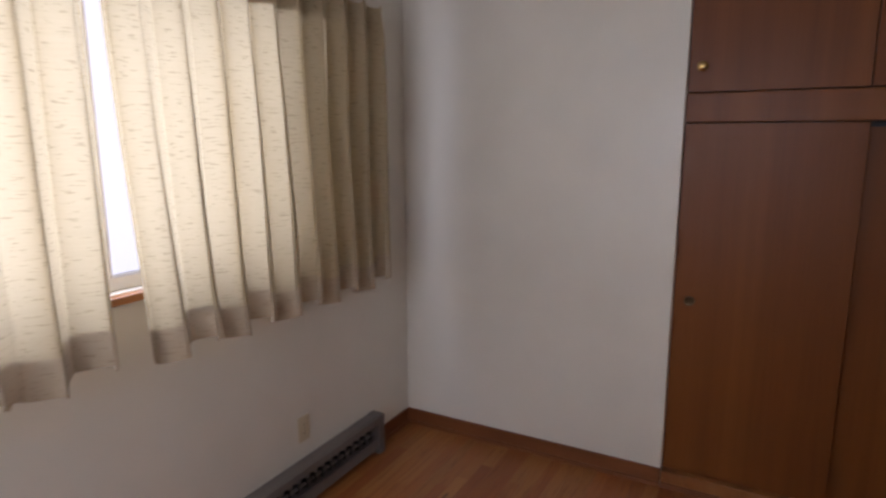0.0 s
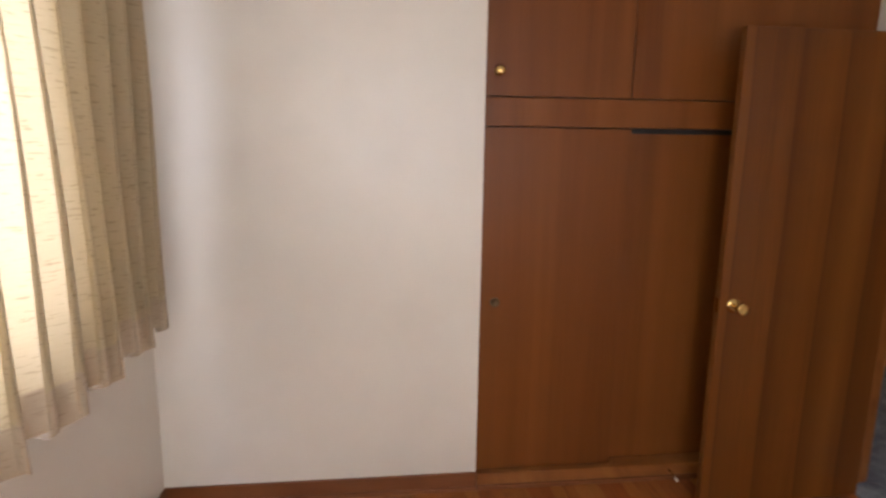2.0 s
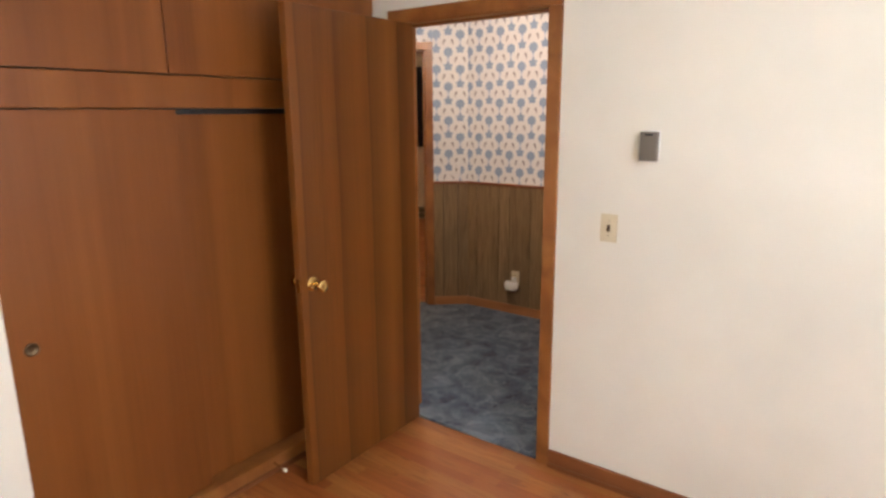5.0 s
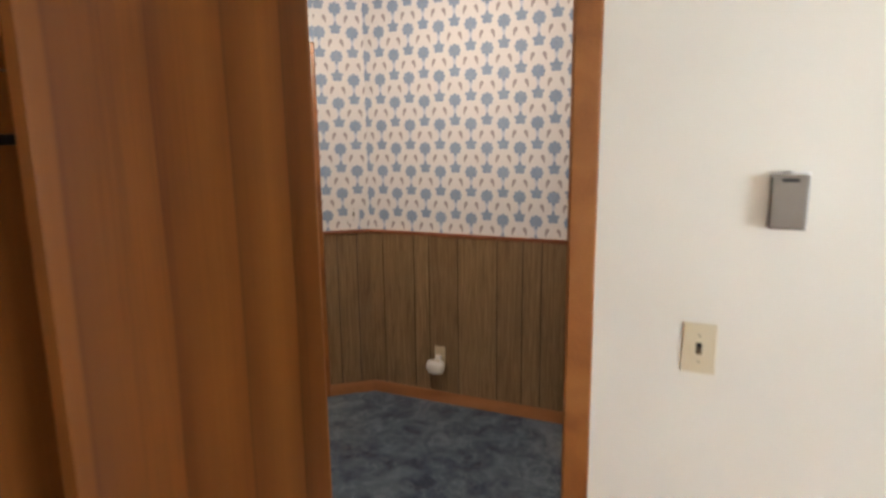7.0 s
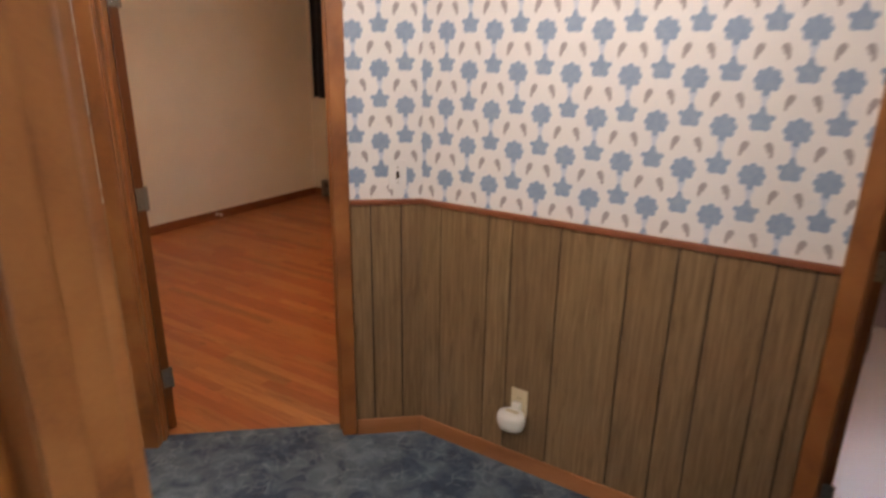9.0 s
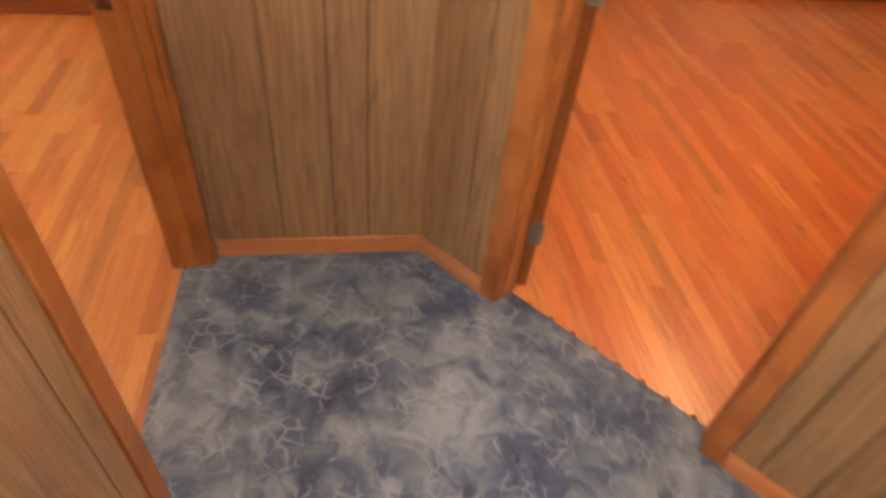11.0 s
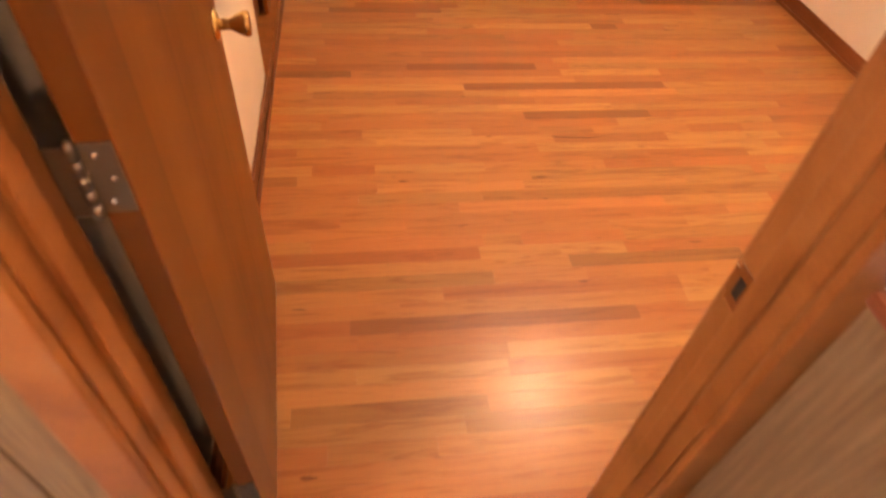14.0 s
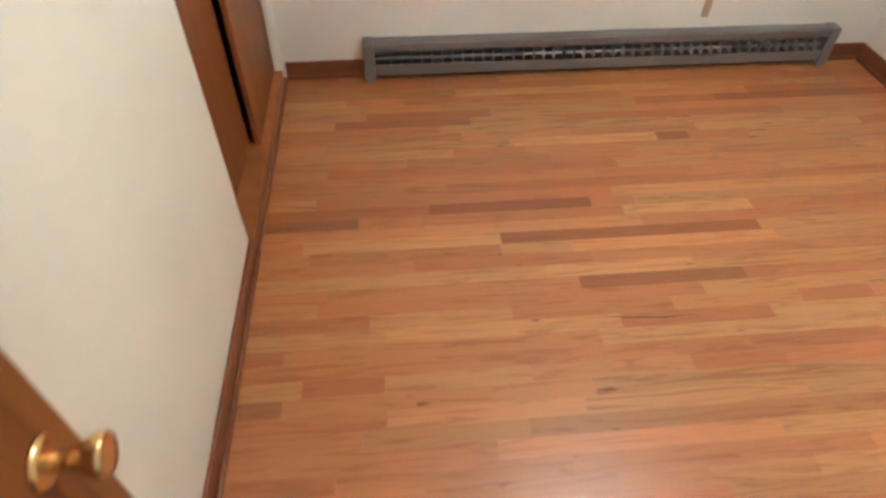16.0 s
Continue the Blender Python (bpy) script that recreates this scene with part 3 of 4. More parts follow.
IDENT = Matrix.Identity(4)
fr_a = doorway("door_frame_a", DOOR_A[0], DOOR_A[1], Y_ROOM, Y_HALL, IDENT)
stops(fr_a, DOOR_A[0], DOOR_A[1], -0.042, IDENT)
fr_b = doorway("door_frame_b", DOOR_B[0], DOOR_B[1], Y_ROOM, Y_HALL, IDENT)
stops(fr_b, DOOR_B[0], DOOR_B[1], -0.040, IDENT)
part("strike_plate", boxes((DOOR_B[0], -0.079, 0.898, DOOR_B[0] + 0.0022, -0.043, 0.968), (DOOR_B[0] - 0.001, -0.086, 0.910, DOOR_B[0] + 0.0015, -0.078, 0.956), (DOOR_B[0] - 0.008, -0.089, 0.912, DOOR_B[0], -0.085, 0.954), bevel=0.001), M_CHROME, fr_b, "worn steel strike plate")
part("strike_hole", box(DOOR_B[0] + 0.0015, -0.068, 0.916, DOOR_B[0] + 0.0026, -0.052, 0.950), M_DARK, fr_b)
part("strike_plate", boxes((DOOR_A[1] - 0.0022, -0.078, 0.898, DOOR_A[1], -0.044, 0.968), bevel=0.001), M_CHROME, fr_a, "worn steel strike plate")
fr_c = doorway("door_frame_c", C_DOOR[0], C_DOOR[1], 0.0, 0.11, M_SLANT, top=HALL_H)
stops(fr_c, C_DOOR[0], C_DOOR[1], 0.03, M_SLANT, top=HALL_H)
fr_d = doorway("door_frame_d", D_DOOR[0], D_DOOR[1], O_Y, O_Y + 0.11, IDENT, top=HALL_H)
stops(fr_d, D_DOOR[0], D_DOOR[1], O_Y + 0.03, IDENT, top=HALL_H)
fr_i = thing("door_frame_inner", (1.39, 3.2, 0), "reddish stained wood frame of the inner doorway", "door frame")
tagged(fr_i, kind="structure")
for bx in ((0.97, 3.132, 0, 1.03, 3.15, 2.05), (1.75, 3.132, 0, 1.81, 3.15, 2.05), (0.97, 3.132, 2.05, 1.81, 3.15, 2.115)):
    part("casing", box(*bx, 0.004), M_BASE, fr_i)
for bx in ((1.02, 3.15, 0, 1.035, 3.25, 2.05), (1.745, 3.15, 0, 1.76, 3.25, 2.05), (1.035, 3.15, 2.035, 1.745, 3.25, 2.05)):
    part("jamb", box(*bx, 0.002), M_BASE, fr_i)


def door_knob(parent, m, material):
    """Tulip-shaped knob on a round rose; local z is the way out of the leaf."""
    k = part("knob", lathe([(0.006, 0.0), (0.0125, 0.004), (0.0115, 0.028), (0.013, 0.034), (0.020, 0.046), (0.0255, 0.058), (0.026, 0.066), (0.023, 0.070), (0.012, 0.0685)], m), material, parent, "polished brass knob")
    part("rose", lathe([(0.032, 0.0), (0.032, 0.003), (0.026, 0.008), (0.0135, 0.010)], m), material, k)


def door_leaf(name, m, width, hinge_z, label, pin_y=-0.004, reach=0.0, top=DOOR_H):
    """Flush veneered slab; local x from the pin to the free edge, y the thickness, both faces with a knob."""
    leaf = thing(name, tuple(m.translation), label, "door")
    part("slab", box(0.004, 0.0, 0.012, width, 0.036, top - 0.004, 0.0025, m=m), M_DOOR, leaf)
    for y, turn in ((0.036, -90), (0.0, 90)):
        door_knob(leaf, m @ Matrix.Translation((width - 0.062, y, 0.925)) @ Matrix.Rotation(radians(turn), 4, "X"), M_BRASS)
    part("latch", box(width - 0.0005, 0.007, 0.895, width + 0.0015, 0.029, 0.955, 0.0008, m=m), M_BRASS, leaf, "brass latch plate")
    for z in hinge_z:
        h = part("hinge", boxes((0.0022, 0.002, z - 0.045, 0.0042, 0.034, z + 0.045), bevel=0.0008, m=m), M_HINGE, leaf, "dull steel hinge")
        knuckles = [(0.004, -0.050)]
        for k in range(5):
            knuckles += [(0.0066, -0.0465 + 0.0188 * k), (0.0066, -0.0300 + 0.0188 * k), (0.0050, -0.0295 + 0.0188 * k), (0.0050, -0.0282 + 0.0188 * k)]
        part("hinge_pin", lathe(knuckles[:-2] + [(0.004, 0.050)], m @ Matrix.Translation((0.0, pin_y, z)), 10), M_HINGE, h)
        for dz, dy in ((-0.030, 0.022), (0.0, 0.013), (0.030, 0.022)):
            part("screw", lathe([(0.0042, 0.0), (0.0040, 0.0008), (0.002, 0.0012)], m @ Matrix.Translation((0.0023, dy, z + dz)) @ Matrix.Rotation(radians(-90), 4, "Y"), 8), M_CHROME, h)
        if reach:
            far = pin_y + reach
            part("hinge_plate", box(-0.002, min(pin_y, far), z - 0.045, 0.000, max(pin_y, far), z + 0.045, 0.0008, m=m), M_HINGE, h)
    return leaf


# the leaf of each door, swung into its room
M_LEAF_A = Matrix.Translation((0.302, Y_ROOM - 0.006, 0)) @ Matrix.Rotation(radians(-90 + 1.2), 4, "Z")
door_leaf("bedroom_door", M_LEAF_A, 0.774, (0.26, 1.10, 1.80), "reddish-brown veneered flush door standing open", -0.004, -0.046)
M_LEAF_B = Matrix.Translation((-0.864, Y_ROOM - 0.010, 0)) @ Matrix.Rotation(radians(-90 + 3.9), 4, "Z") @ Matrix.Translation((0, -0.036, 0))
door_leaf("bedroom_door", M_LEAF_B, 0.776, (0.30, 1.13, 1.80), "golden-brown veneered flush door open against the wall", 0.040, 0.024)
M_LEAF_C = M_SLANT @ Matrix.Translation((C_DOOR[0] + 0.004, 0.114, 0)) @ Matrix.Rotation(radians(131), 4, "Z") @ Matrix.Translation((0, -0.036, 0))
door_leaf("bedroom_door", M_LEAF_C, 0.752, (0.26, 1.05, 1.80), "orange-brown veneered flush door swung far open", top=HALL_H)
M_LEAF_D = Matrix.Translation((D_DOOR[0] + 0.006, O_Y + 0.114, 0)) @ Matrix.Rotation(radians(90.5), 4, "Z") @ Matrix.Translation((0, -0.036, 0))
door_leaf("bathroom_door", M_LEAF_D, 0.745, (0.26, 1.05, 1.80), "dark stained flush door open into the bathroom", top=HALL_H)
M_LEAF_I = Matrix.Translation((1.040, 3.256, 0)) @ Matrix.Rotation(radians(84), 4, "Z") @ Matrix.Translation((0, -0.036, 0))
door_leaf("inner_door", M_LEAF_I, 0.70, (0.26, 1.80), "pale pink inner bathroom door with brass knob")


# ---------------------------------------------------------------- baseboards of the bedrooms
def skirting(name, x0, y0, x1, y1):
    """Stained baseboard with a shoe strip on the left of the way from one point to another."""
    m, length = run_matrix((x0, y0), (x1, y1))
    bm = boxes((0, 0.0005, -0.004, length, 0.013, 0.083), bevel=0.004, m=m)
    box_into(bm, 0, 0.0132, -0.004, length, 0.026, 0.018, 0.006, m=m)
    structure(name, bm, M_BASE, "dark reddish stained wood baseboard", "baseboard")


skirting("baseboard_1", A_X, -1.812, A_X, SOUTH)
skirting("baseboard_2", A_X + 0.026, SOUTH, 0.445, SOUTH)
skirting("baseboard_3", 2.95, SOUTH, 3.80, SOUTH)
skirting("baseboard_4", 3.80, SOUTH, 3.80, Y_ROOM)
skirting("baseboard_5", 3.80, Y_ROOM, DOOR_A[1] + CAS, Y_ROOM)
skirting("baseboard_6", DOOR_A[0] - CAS, Y_ROOM, 0.09, Y_ROOM)
skirting("baseboard_7", B_X, -1.992, B_X, Y_ROOM)

skirting("baseboard_8", -3.68, SOUTH, -3.46, SOUTH)
skirting("baseboard_9", -1.135, SOUTH, B_X - 0.02, SOUTH)
skirting("baseboard_10", -3.68, Y_ROOM, -3.68, SOUTH)
skirting("baseboard_11", DOOR_B[0] - CAS, Y_ROOM, -3.68, Y_ROOM)
skirting("baseboard_12", -4.30, 4.92, -4.30, 0.10)
skirting("baseboard_13", -4.13, 4.92, -4.30, 4.92)
skirting("baseboard_14", -0.66, 4.92, -1.9, 4.92)


# ---------------------------------------------------------------- closets
def pull(parent, m):
    part("finger_pull", lathe([(0.022, 0.0), (0.022, 0.003), (0.017, 0.0042), (0.0155, 0.0012), (0.004, 0.0008)], m), M_DARKBRASS, parent, "round dark brass finger pull")


def small_knob(parent, m):
    part("knob", lathe([(0.021, 0.0), (0.021, 0.003), (0.009, 0.006), (0.009, 0.014), (0.017, 0.019), (0.0215, 0.027), (0.0195, 0.034), (0.012, 0.0385), (0.004, 0.040)], m), M_BRASS, parent, "small round brass knob")


def closet(name, face, out, y0, y1, seam, label, sill, front_first):
    """Built-in closet set in the partition: sliding lower doors, a cross rail and hinged upper doors.
    face: x of the surrounding wall; out: +1 or -1, the way the doors look; sill: how far the plinth stands out."""
    ob = thing(name, (face, (y0 + y1) / 2, 0), label, "closet")

    def slab(title, d0, d1, a, b, z0, z1, bevel=0.002, material=None, parent=None, note=""):
        x0, x1 = sorted((face + out * d0, face + out * d1))
        return part(title, box(x0, a, z0, x1, b, z1, bevel), material or M_CLOSET, parent or ob, note)

    slab("plinth", -0.10, sill, y0 + 0.001, y1 - 0.001, -0.004, 0.075, 0.004, M_TRIM, note="stained wood plinth with a worn edge")
    slab("shoe_strip", sill, sill + 0.013, y0 + 0.001, y1 - 0.001, -0.004, 0.022, 0.005, M_BASE)
    d_front, d_back = (-0.042, -0.022), (-0.090, -0.070)
    first, second = (d_front, d_back) if front_first else (d_back, d_front)
    slab_1 = slab("sliding_door", first[0], first[1], y0 + 0.001, seam + (0.012 if front_first else -0.02), 0.080, 1.636)
    slab_2 = slab("sliding_door", second[0], second[1], seam - (0.02 if front_first else -0.012), y1 - 0.001, 0.080, 1.618)
    slab("rail", -0.085, -0.012, y0 + 0.001, y1 - 0.001, 1.640, 1.758, 0.004)
    slab("upper_door", -0.042, -0.022, y0 + 0.001, seam - 0.002, 1.763, 2.42)
    door_2 = slab("upper_door", -0.042, -0.022, seam + 0.002, y1 - 0.001, 1.763, 2.42)
    slab("back", -0.099, -0.094, y0 + 0.002, y1 - 0.002, 0.0, 2.43, 0.0, M_DARK)
    turn = Matrix.Rotation(radians(90 * out), 4, "Y")
    pull(slab_1, Matrix.Translation((face + out * first[1], y0 + 0.067, 0.880)) @ turn)
    pull(slab_2, Matrix.Translation((face + out * second[1], y1 - 0.075, 0.864)) @ turn)
    small_knob(ob, Matrix.Translation((face + out * -0.022, y0 + 0.056, 1.862)) @ turn)
    small_knob(ob, Matrix.Translation((face + out * -0.022, y1 - 0.07, 1.864)) @ turn)
    return ob


closet("built_in_closet", A_X, 1, -1.811, Y_ROOM - 0.001, -1.180, "reddish-brown veneered built-in closet with sliding doors", 0.012, True)
closet("built_in_closet", B_X, -1, -3.115, -1.993, -2.545, "reddish-brown built-in closet with sliding doors", 0.012, True)
structure("wall_return_b", box(B_X - 0.002, SOUTH, 0, B_X + 0.11, -3.116, H, 0.003), M_WALL, "narrow white return beside the closet", "wall")


# ---------------------------------------------------------------- windows and curtains
def window(name, win, y_in, y_out, label, sill=True, bars=1):
    x0, x1, z0, z1 = win
    ya, yb = sorted((y_in, y_out))
    ob = thing(name, ((x0 + x1) / 2, (ya + yb) / 2, z0), label, "window")
    tagged(ob, kind="structure")
    mid = (ya + yb) / 2
    for bx in ((x0, mid - 0.03, z0, x0 + 0.04, mid + 0.03, z1), (x1 - 0.04, mid - 0.03, z0, x1, mid + 0.03, z1), (x0 + 0.04, mid - 0.03, z0, x1 - 0.04, mid + 0.03, z0 + 0.04), (x0 + 0.04, mid - 0.03, z1 - 0.04, x1 - 0.04, mid + 0.03, z1)):
        part("window_frame", box(*bx, 0.004), M_FRAME, ob)
    for k in range(bars):
        c = x0 + (x1 - x0) * (k + 1) / (bars + 1)
        part("mullion", box(c - 0.02, mid - 0.025, z0 + 0.04, c + 0.02, mid + 0.025, z1 - 0.04, 0.003), M_FRAME, ob)
    pane = part("pane", box(x0 + 0.04, mid - 0.003, z0 + 0.04, x1 - 0.04, mid + 0.003, z1 - 0.04), M_GLASS, ob)
    pane.visible_shadow = False
    if sill:
        part("window_sill", box(x0 - 0.03, y_in - 0.02 if y_in < 0 else y_in - 0.07, z0 - 0.028, x1 + 0.03, y_in + 0.035 if y_in < 0 else y_in + 0.0, z0 - 0.002, 0.004), M_TRIM if y_in < 0 else M_FRAME, ob, "stained wood window sill")
    return ob


window("window_1", WIN_A, SOUTH, SOUTH - 0.14, "wide bedroom window behind drawn curtains", bars=2)
window("window_3", BW, 5.02, 5.14, "small bright bathroom window", bars=0)
east = thing("window_2", (3.87, -1.95, WIN_E[2]), "plain side window of the bedroom", "window")
tagged(east, kind="structure")
for bx in ((3.84, WIN_E[0], WIN_E[2], 3.90, WIN_E[0] + 0.04, WIN_E[3]), (3.84, WIN_E[1] - 0.04, WIN_E[2], 3.90, WIN_E[1], WIN_E[3]), (3.84, WIN_E[0] + 0.04, WIN_E[2], 3.90, WIN_E[1] - 0.04, WIN_E[2] + 0.04), (3.84, WIN_E[0] + 0.04, WIN_E[3] - 0.04, 3.90, WIN_E[1] - 0.04, WIN_E[3])):
    part("window_frame", box(*bx, 0.004), M_FRAME, east)
pane_e = part("pane", box(3.865, WIN_E[0] + 0.04, WIN_E[2] + 0.04, 3.871, WIN_E[1] - 0.04, WIN_E[3] - 0.04), M_GLASS, east)
pane_e.visible_shadow = False
structure("backdrop_south", box(-8, -9.1, -0.3, 9, -9.0, 7), M_SKYGLOW, "blown-out bright outdoors beyond the windows", "backdrop")
structure("backdrop_north", box(-4, 9.0, -0.3, 7, 9.1, 7), M_SKYGLOW, "blown-out bright outdoors beyond the bathroom", "backdrop")


def curtain_panel(parent, x0, x1, y, z0, z1, folds, lean0, lean1, seed, cloth, hem_cloth, depth=0.032, wave=0.018, tuck=0.0):
    """A pleated panel: pinched heading, folds that open downwards, an uneven hem band."""
    rnd = random.Random(seed)
    cols, rows = folds * 20, 34
    hem_rows = 3
    ph = [rnd.uniform(-0.5, 0.5) for _ in range(folds + 2)]
    amp = [rnd.uniform(0.55, 1.25) for _ in range(folds + 2)]

    def spot(i, j):
        a = i / cols
        f = a * folds
        k = int(f)
        t = j / rows
        w = math.sin(2 * math.pi * (f + 0.12 * ph[k] * math.sin(math.pi * (f - k))))
        local = amp[k] * (1 - (f - k)) + amp[k + 1] * (f - k)
        pinch = 0.55 + 0.45 * min(1.0, t / 0.10)
        fan = 0.75 + 0.5 * t
        x = x0 + (x1 - x0) * a + (lean0 * (1 - a) + lean1 * a) * t + 0.012 * math.cos(2 * math.pi * f) * t + tuck * local * pinch * math.sin(4 * math.pi * f)
        yy = y + depth * w * local * pinch * fan + 0.006 * math.sin(9 * a + 5 * t)
        bottom = z0 + wave * math.sin(2 * math.pi * f * 0.5 + ph[k]) * 0.5 + 0.006 * w
        z = z1 + (bottom - z1) * t + (0.010 * math.cos(2 * math.pi * f) if j == 0 else 0)
        return (x, yy, z), (a * (x1 - x0) * 1.6 + seed, z)

    def sheet(title, j0, j1, material, note, shift=0.0):
        bm = bmesh.new()
        layer = bm.loops.layers.uv.new("UVMap")
        grid = []
        for j in range(j0, j1 + 1):
            row = []
            for i in range(cols + 1):
                co, uv = spot(i, j)
                row.append((bm.verts.new((co[0], co[1] + shift, co[2])), uv))
            grid.append(row)
        for a, b in zip(grid, grid[1:]):
            for i in range(cols):
                quad = (a[i], a[i + 1], b[i + 1], b[i])
                f = bm.faces.new([q[0] for q in quad])
                f.smooth = True
                for loop, q in zip(f.loops, quad):
                    loop[layer].uv = q[1]
        return part(title, bm, material, parent, note)

    body = sheet("curtain_panel", 0, rows - hem_rows, cloth, "")
    sheet("hem", rows - hem_rows, rows, hem_cloth, "thicker turned-up hem")
    sheet("heading", 0, 3, hem_cloth, "pinch-pleated heading band", -0.004)
    return body


right = thing("curtain", (1.2, -3.05, 0.98), "oatmeal slubbed curtain with pinch pleats, lit from behind", "curtain", "curtains of the bedroom window")
curtain_panel(right, 0.56, 1.835, -2.995, 0.944, 2.125, 10, 0.0, -0.075, 3, M_CURTAIN, M_HEM, 0.036, 0.040, 0.0125)
left = thing("curtain", (2.6, -3.05, 0.98), "oatmeal slubbed curtain with pinch pleats, lit from behind", "curtain", "curtains of the bedroom window")
curtain_panel(left, 1.880, 3.25, -2.995, 0.962, 2.125, 10, -0.02, 0.0, 8, M_CURTAIN, M_HEM, 0.036, 0.040, 0.0125)
rod = thing("curtain_rod", (1.9, -3.12, 2.09), "white traverse rod behind the curtain heading", "curtain rod")
part("rod", box(0.53, -3.045, 2.075, 3.28, -3.025, 2.105, 0.004), M_WHITE, rod)
for x in (0.56, 1.9, 3.24):
    part("bracket", box(x - 0.01, SOUTH, 2.08, x + 0.01, -3.045, 2.10, 0.002), M_WHITE, rod)

navy = thing("curtain", (-3.0, 4.8, 0.9), "plain navy curtain drawn across the window", "curtain")
curtain_panel(navy, -4.16, -2.1, 4.82, 1.115, 2.26, 10, 0, 0, 5, M_NAVY, M_NAVY, 0.02)
part("rod", tube([(-4.22, 4.84, 2.27), (-2.0, 4.84, 2.27)], 0.011), M_DARK, navy)
for x in (-4.1, -2.1):
    part("bracket", tube([(x, 4.84, 2.27), (x, 4.92, 2.27)], 0.008), M_DARK, navy)
sheer = thing("curtain", (1.45, 4.97, 1.25), "white sheer curtain over the bathroom window", "curtain")
curtain_panel(sheer, 1.14, 1.82, 4.985, 1.30, 2.12, 7, 0, 0, 6, M_SHEER, M_SHEER, 0.012, 0.004)
part("rod", tube([(1.10, 4.975, 2.12), (1.86, 4.975, 2.12)], 0.008), M_WHITE, sheer)
for x in (1.12, 1.84):
    part("bracket", tube([(x, 4.975, 2.12), (x, 5.02, 2.12)], 0.006), M_WHITE, sheer)
twig = thing("vine_garland", (1.35, 4.95, 1.95), "dark twig garland with leaves draped over the curtain", "garland")
part("vine", tube([(1.16, 4.95, 1.55), (1.20, 4.945, 1.68), (1.24, 4.95, 1.76), (1.27, 4.945, 1.86), (1.33, 4.95, 1.95), (1.42, 4.945, 2.0), (1.55, 4.95, 2.02), (1.72, 4.95, 2.0)], 0.009, 6), M_TWIG, twig)
for k, (x, z, a) in enumerate(((1.18, 1.66, 30), (1.25, 1.72, -40), (1.245, 1.80, 60), (1.31, 1.86, -80), (1.36, 1.99, 20), (1.50, 1.98, -60))):
    leaf_m = Matrix.Translation((x, 4.945, z)) @ Matrix.Rotation(radians(a), 4, "Y") @ Matrix.Diagonal((0.35, 0.12, 1, 1))
    part("leaf", lathe([(0.002, -0.055), (0.03, -0.02), (0.036, 0.01), (0.02, 0.04), (0.002, 0.055)], leaf_m, 10), M_TWIG, twig)


# ---------------------------------------------------------------- baseboard heaters
def heater(name, x0, x1, wall_y, out, height, label, fins=44, reach=0.05):
    """Long electric baseboard heater: back, sloped hood, lower lip, end caps and a row of fins."""
    ob = thing(name, ((x0 + x1) / 2, wall_y, 0), label, "heater", "baseboard heaters")

    def slab(title, a, b, d0, d1, z0, z1, material, bevel=0.003, parent=None, note=""):
        ya, yb = sorted((wall_y + out * d0, wall_y + out * d1))
        return part(title, box(a, ya, z0, b, yb, z1, bevel), material, parent or ob, note)

    slab("back_panel", x0 + 0.002, x1 - 0.002, 0.002, 0.010, 0.02, height - 0.004, M_HEATER)
    bm = bmesh.new()
    prof = [(0.010, height), (0.055, height), (0.072, height - 0.006), (0.072, height - 0.040), (0.068, height - 0.040), (0.066, height - 0.010), (0.052, height - 0.006), (0.010, height - 0.006)]
    ends = [[bm.verts.new((x, wall_y + out * d, z)) for d, z in prof] for x in (x0 + 0.05, x1 - 0.05)]
    k = len(prof)
    for j in range(k):
        bm.faces.new((ends[0][j], ends[0][(j + 1) % k], ends[1][(j + 1) % k], ends[1][j]))
    bm.faces.new(ends[0])
    bm.faces.new(list(reversed(ends[1])))
    part("hood", bm, M_HEATER, ob)
    slab("lower_lip", x0 + 0.05, x1 - 0.05, 0.060, 0.066, 0.030, 0.082, M_HEATER)
    slab("floor_pan", x0 + 0.05, x1 - 0.05, 0.012, 0.060, 0.024, 0.030, M_DARK, 0.001)
    for a, b in ((x0, x0 + 0.05), (x1 - 0.05, x1)):
        slab("end_cap", a, b, 0.002, 0.076, 0.0, height + 0.002, M_HEATER, 0.006)
    part("element", tube([(x0 + 0.05, wall_y + out * 0.036, height * 0.52), (x1 - 0.05, wall_y + out * 0.036, height * 0.52)], 0.007), M_FIN, ob)
    step = (x1 - x0 - 0.16) / fins
    # short-reach fins are near-black: the slot's shade is put into their colour
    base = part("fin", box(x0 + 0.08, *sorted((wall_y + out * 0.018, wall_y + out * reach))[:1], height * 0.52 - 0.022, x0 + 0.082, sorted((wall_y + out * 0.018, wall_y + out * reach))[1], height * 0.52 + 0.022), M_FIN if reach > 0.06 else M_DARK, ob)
    for j in range(1, fins):
        c = new("fin", base.data)
        c.parent = ob
        c.location = (j * step, 0, 0)
    return ob


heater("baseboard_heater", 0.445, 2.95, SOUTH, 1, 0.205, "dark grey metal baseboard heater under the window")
heater("baseboard_heater", -3.46, -1.135, SOUTH, 1, 0.196, "dark grey metal baseboard heater with bright fins", 44, 0.0655)
heater("baseboard_heater", -4.13, -1.90, 4.92, -1, 0.192, "dark metal baseboard heater under the navy curtain", 20)
strap = single("pull_strap", box(-2.79, SOUTH + 0.003, 0.245, -2.755, SOUTH + 0.008, 1.09, 0.001), M_STRAP, (-2.77, SOUTH, 0.25), "tan cloth strap hanging down the wall", "strap")


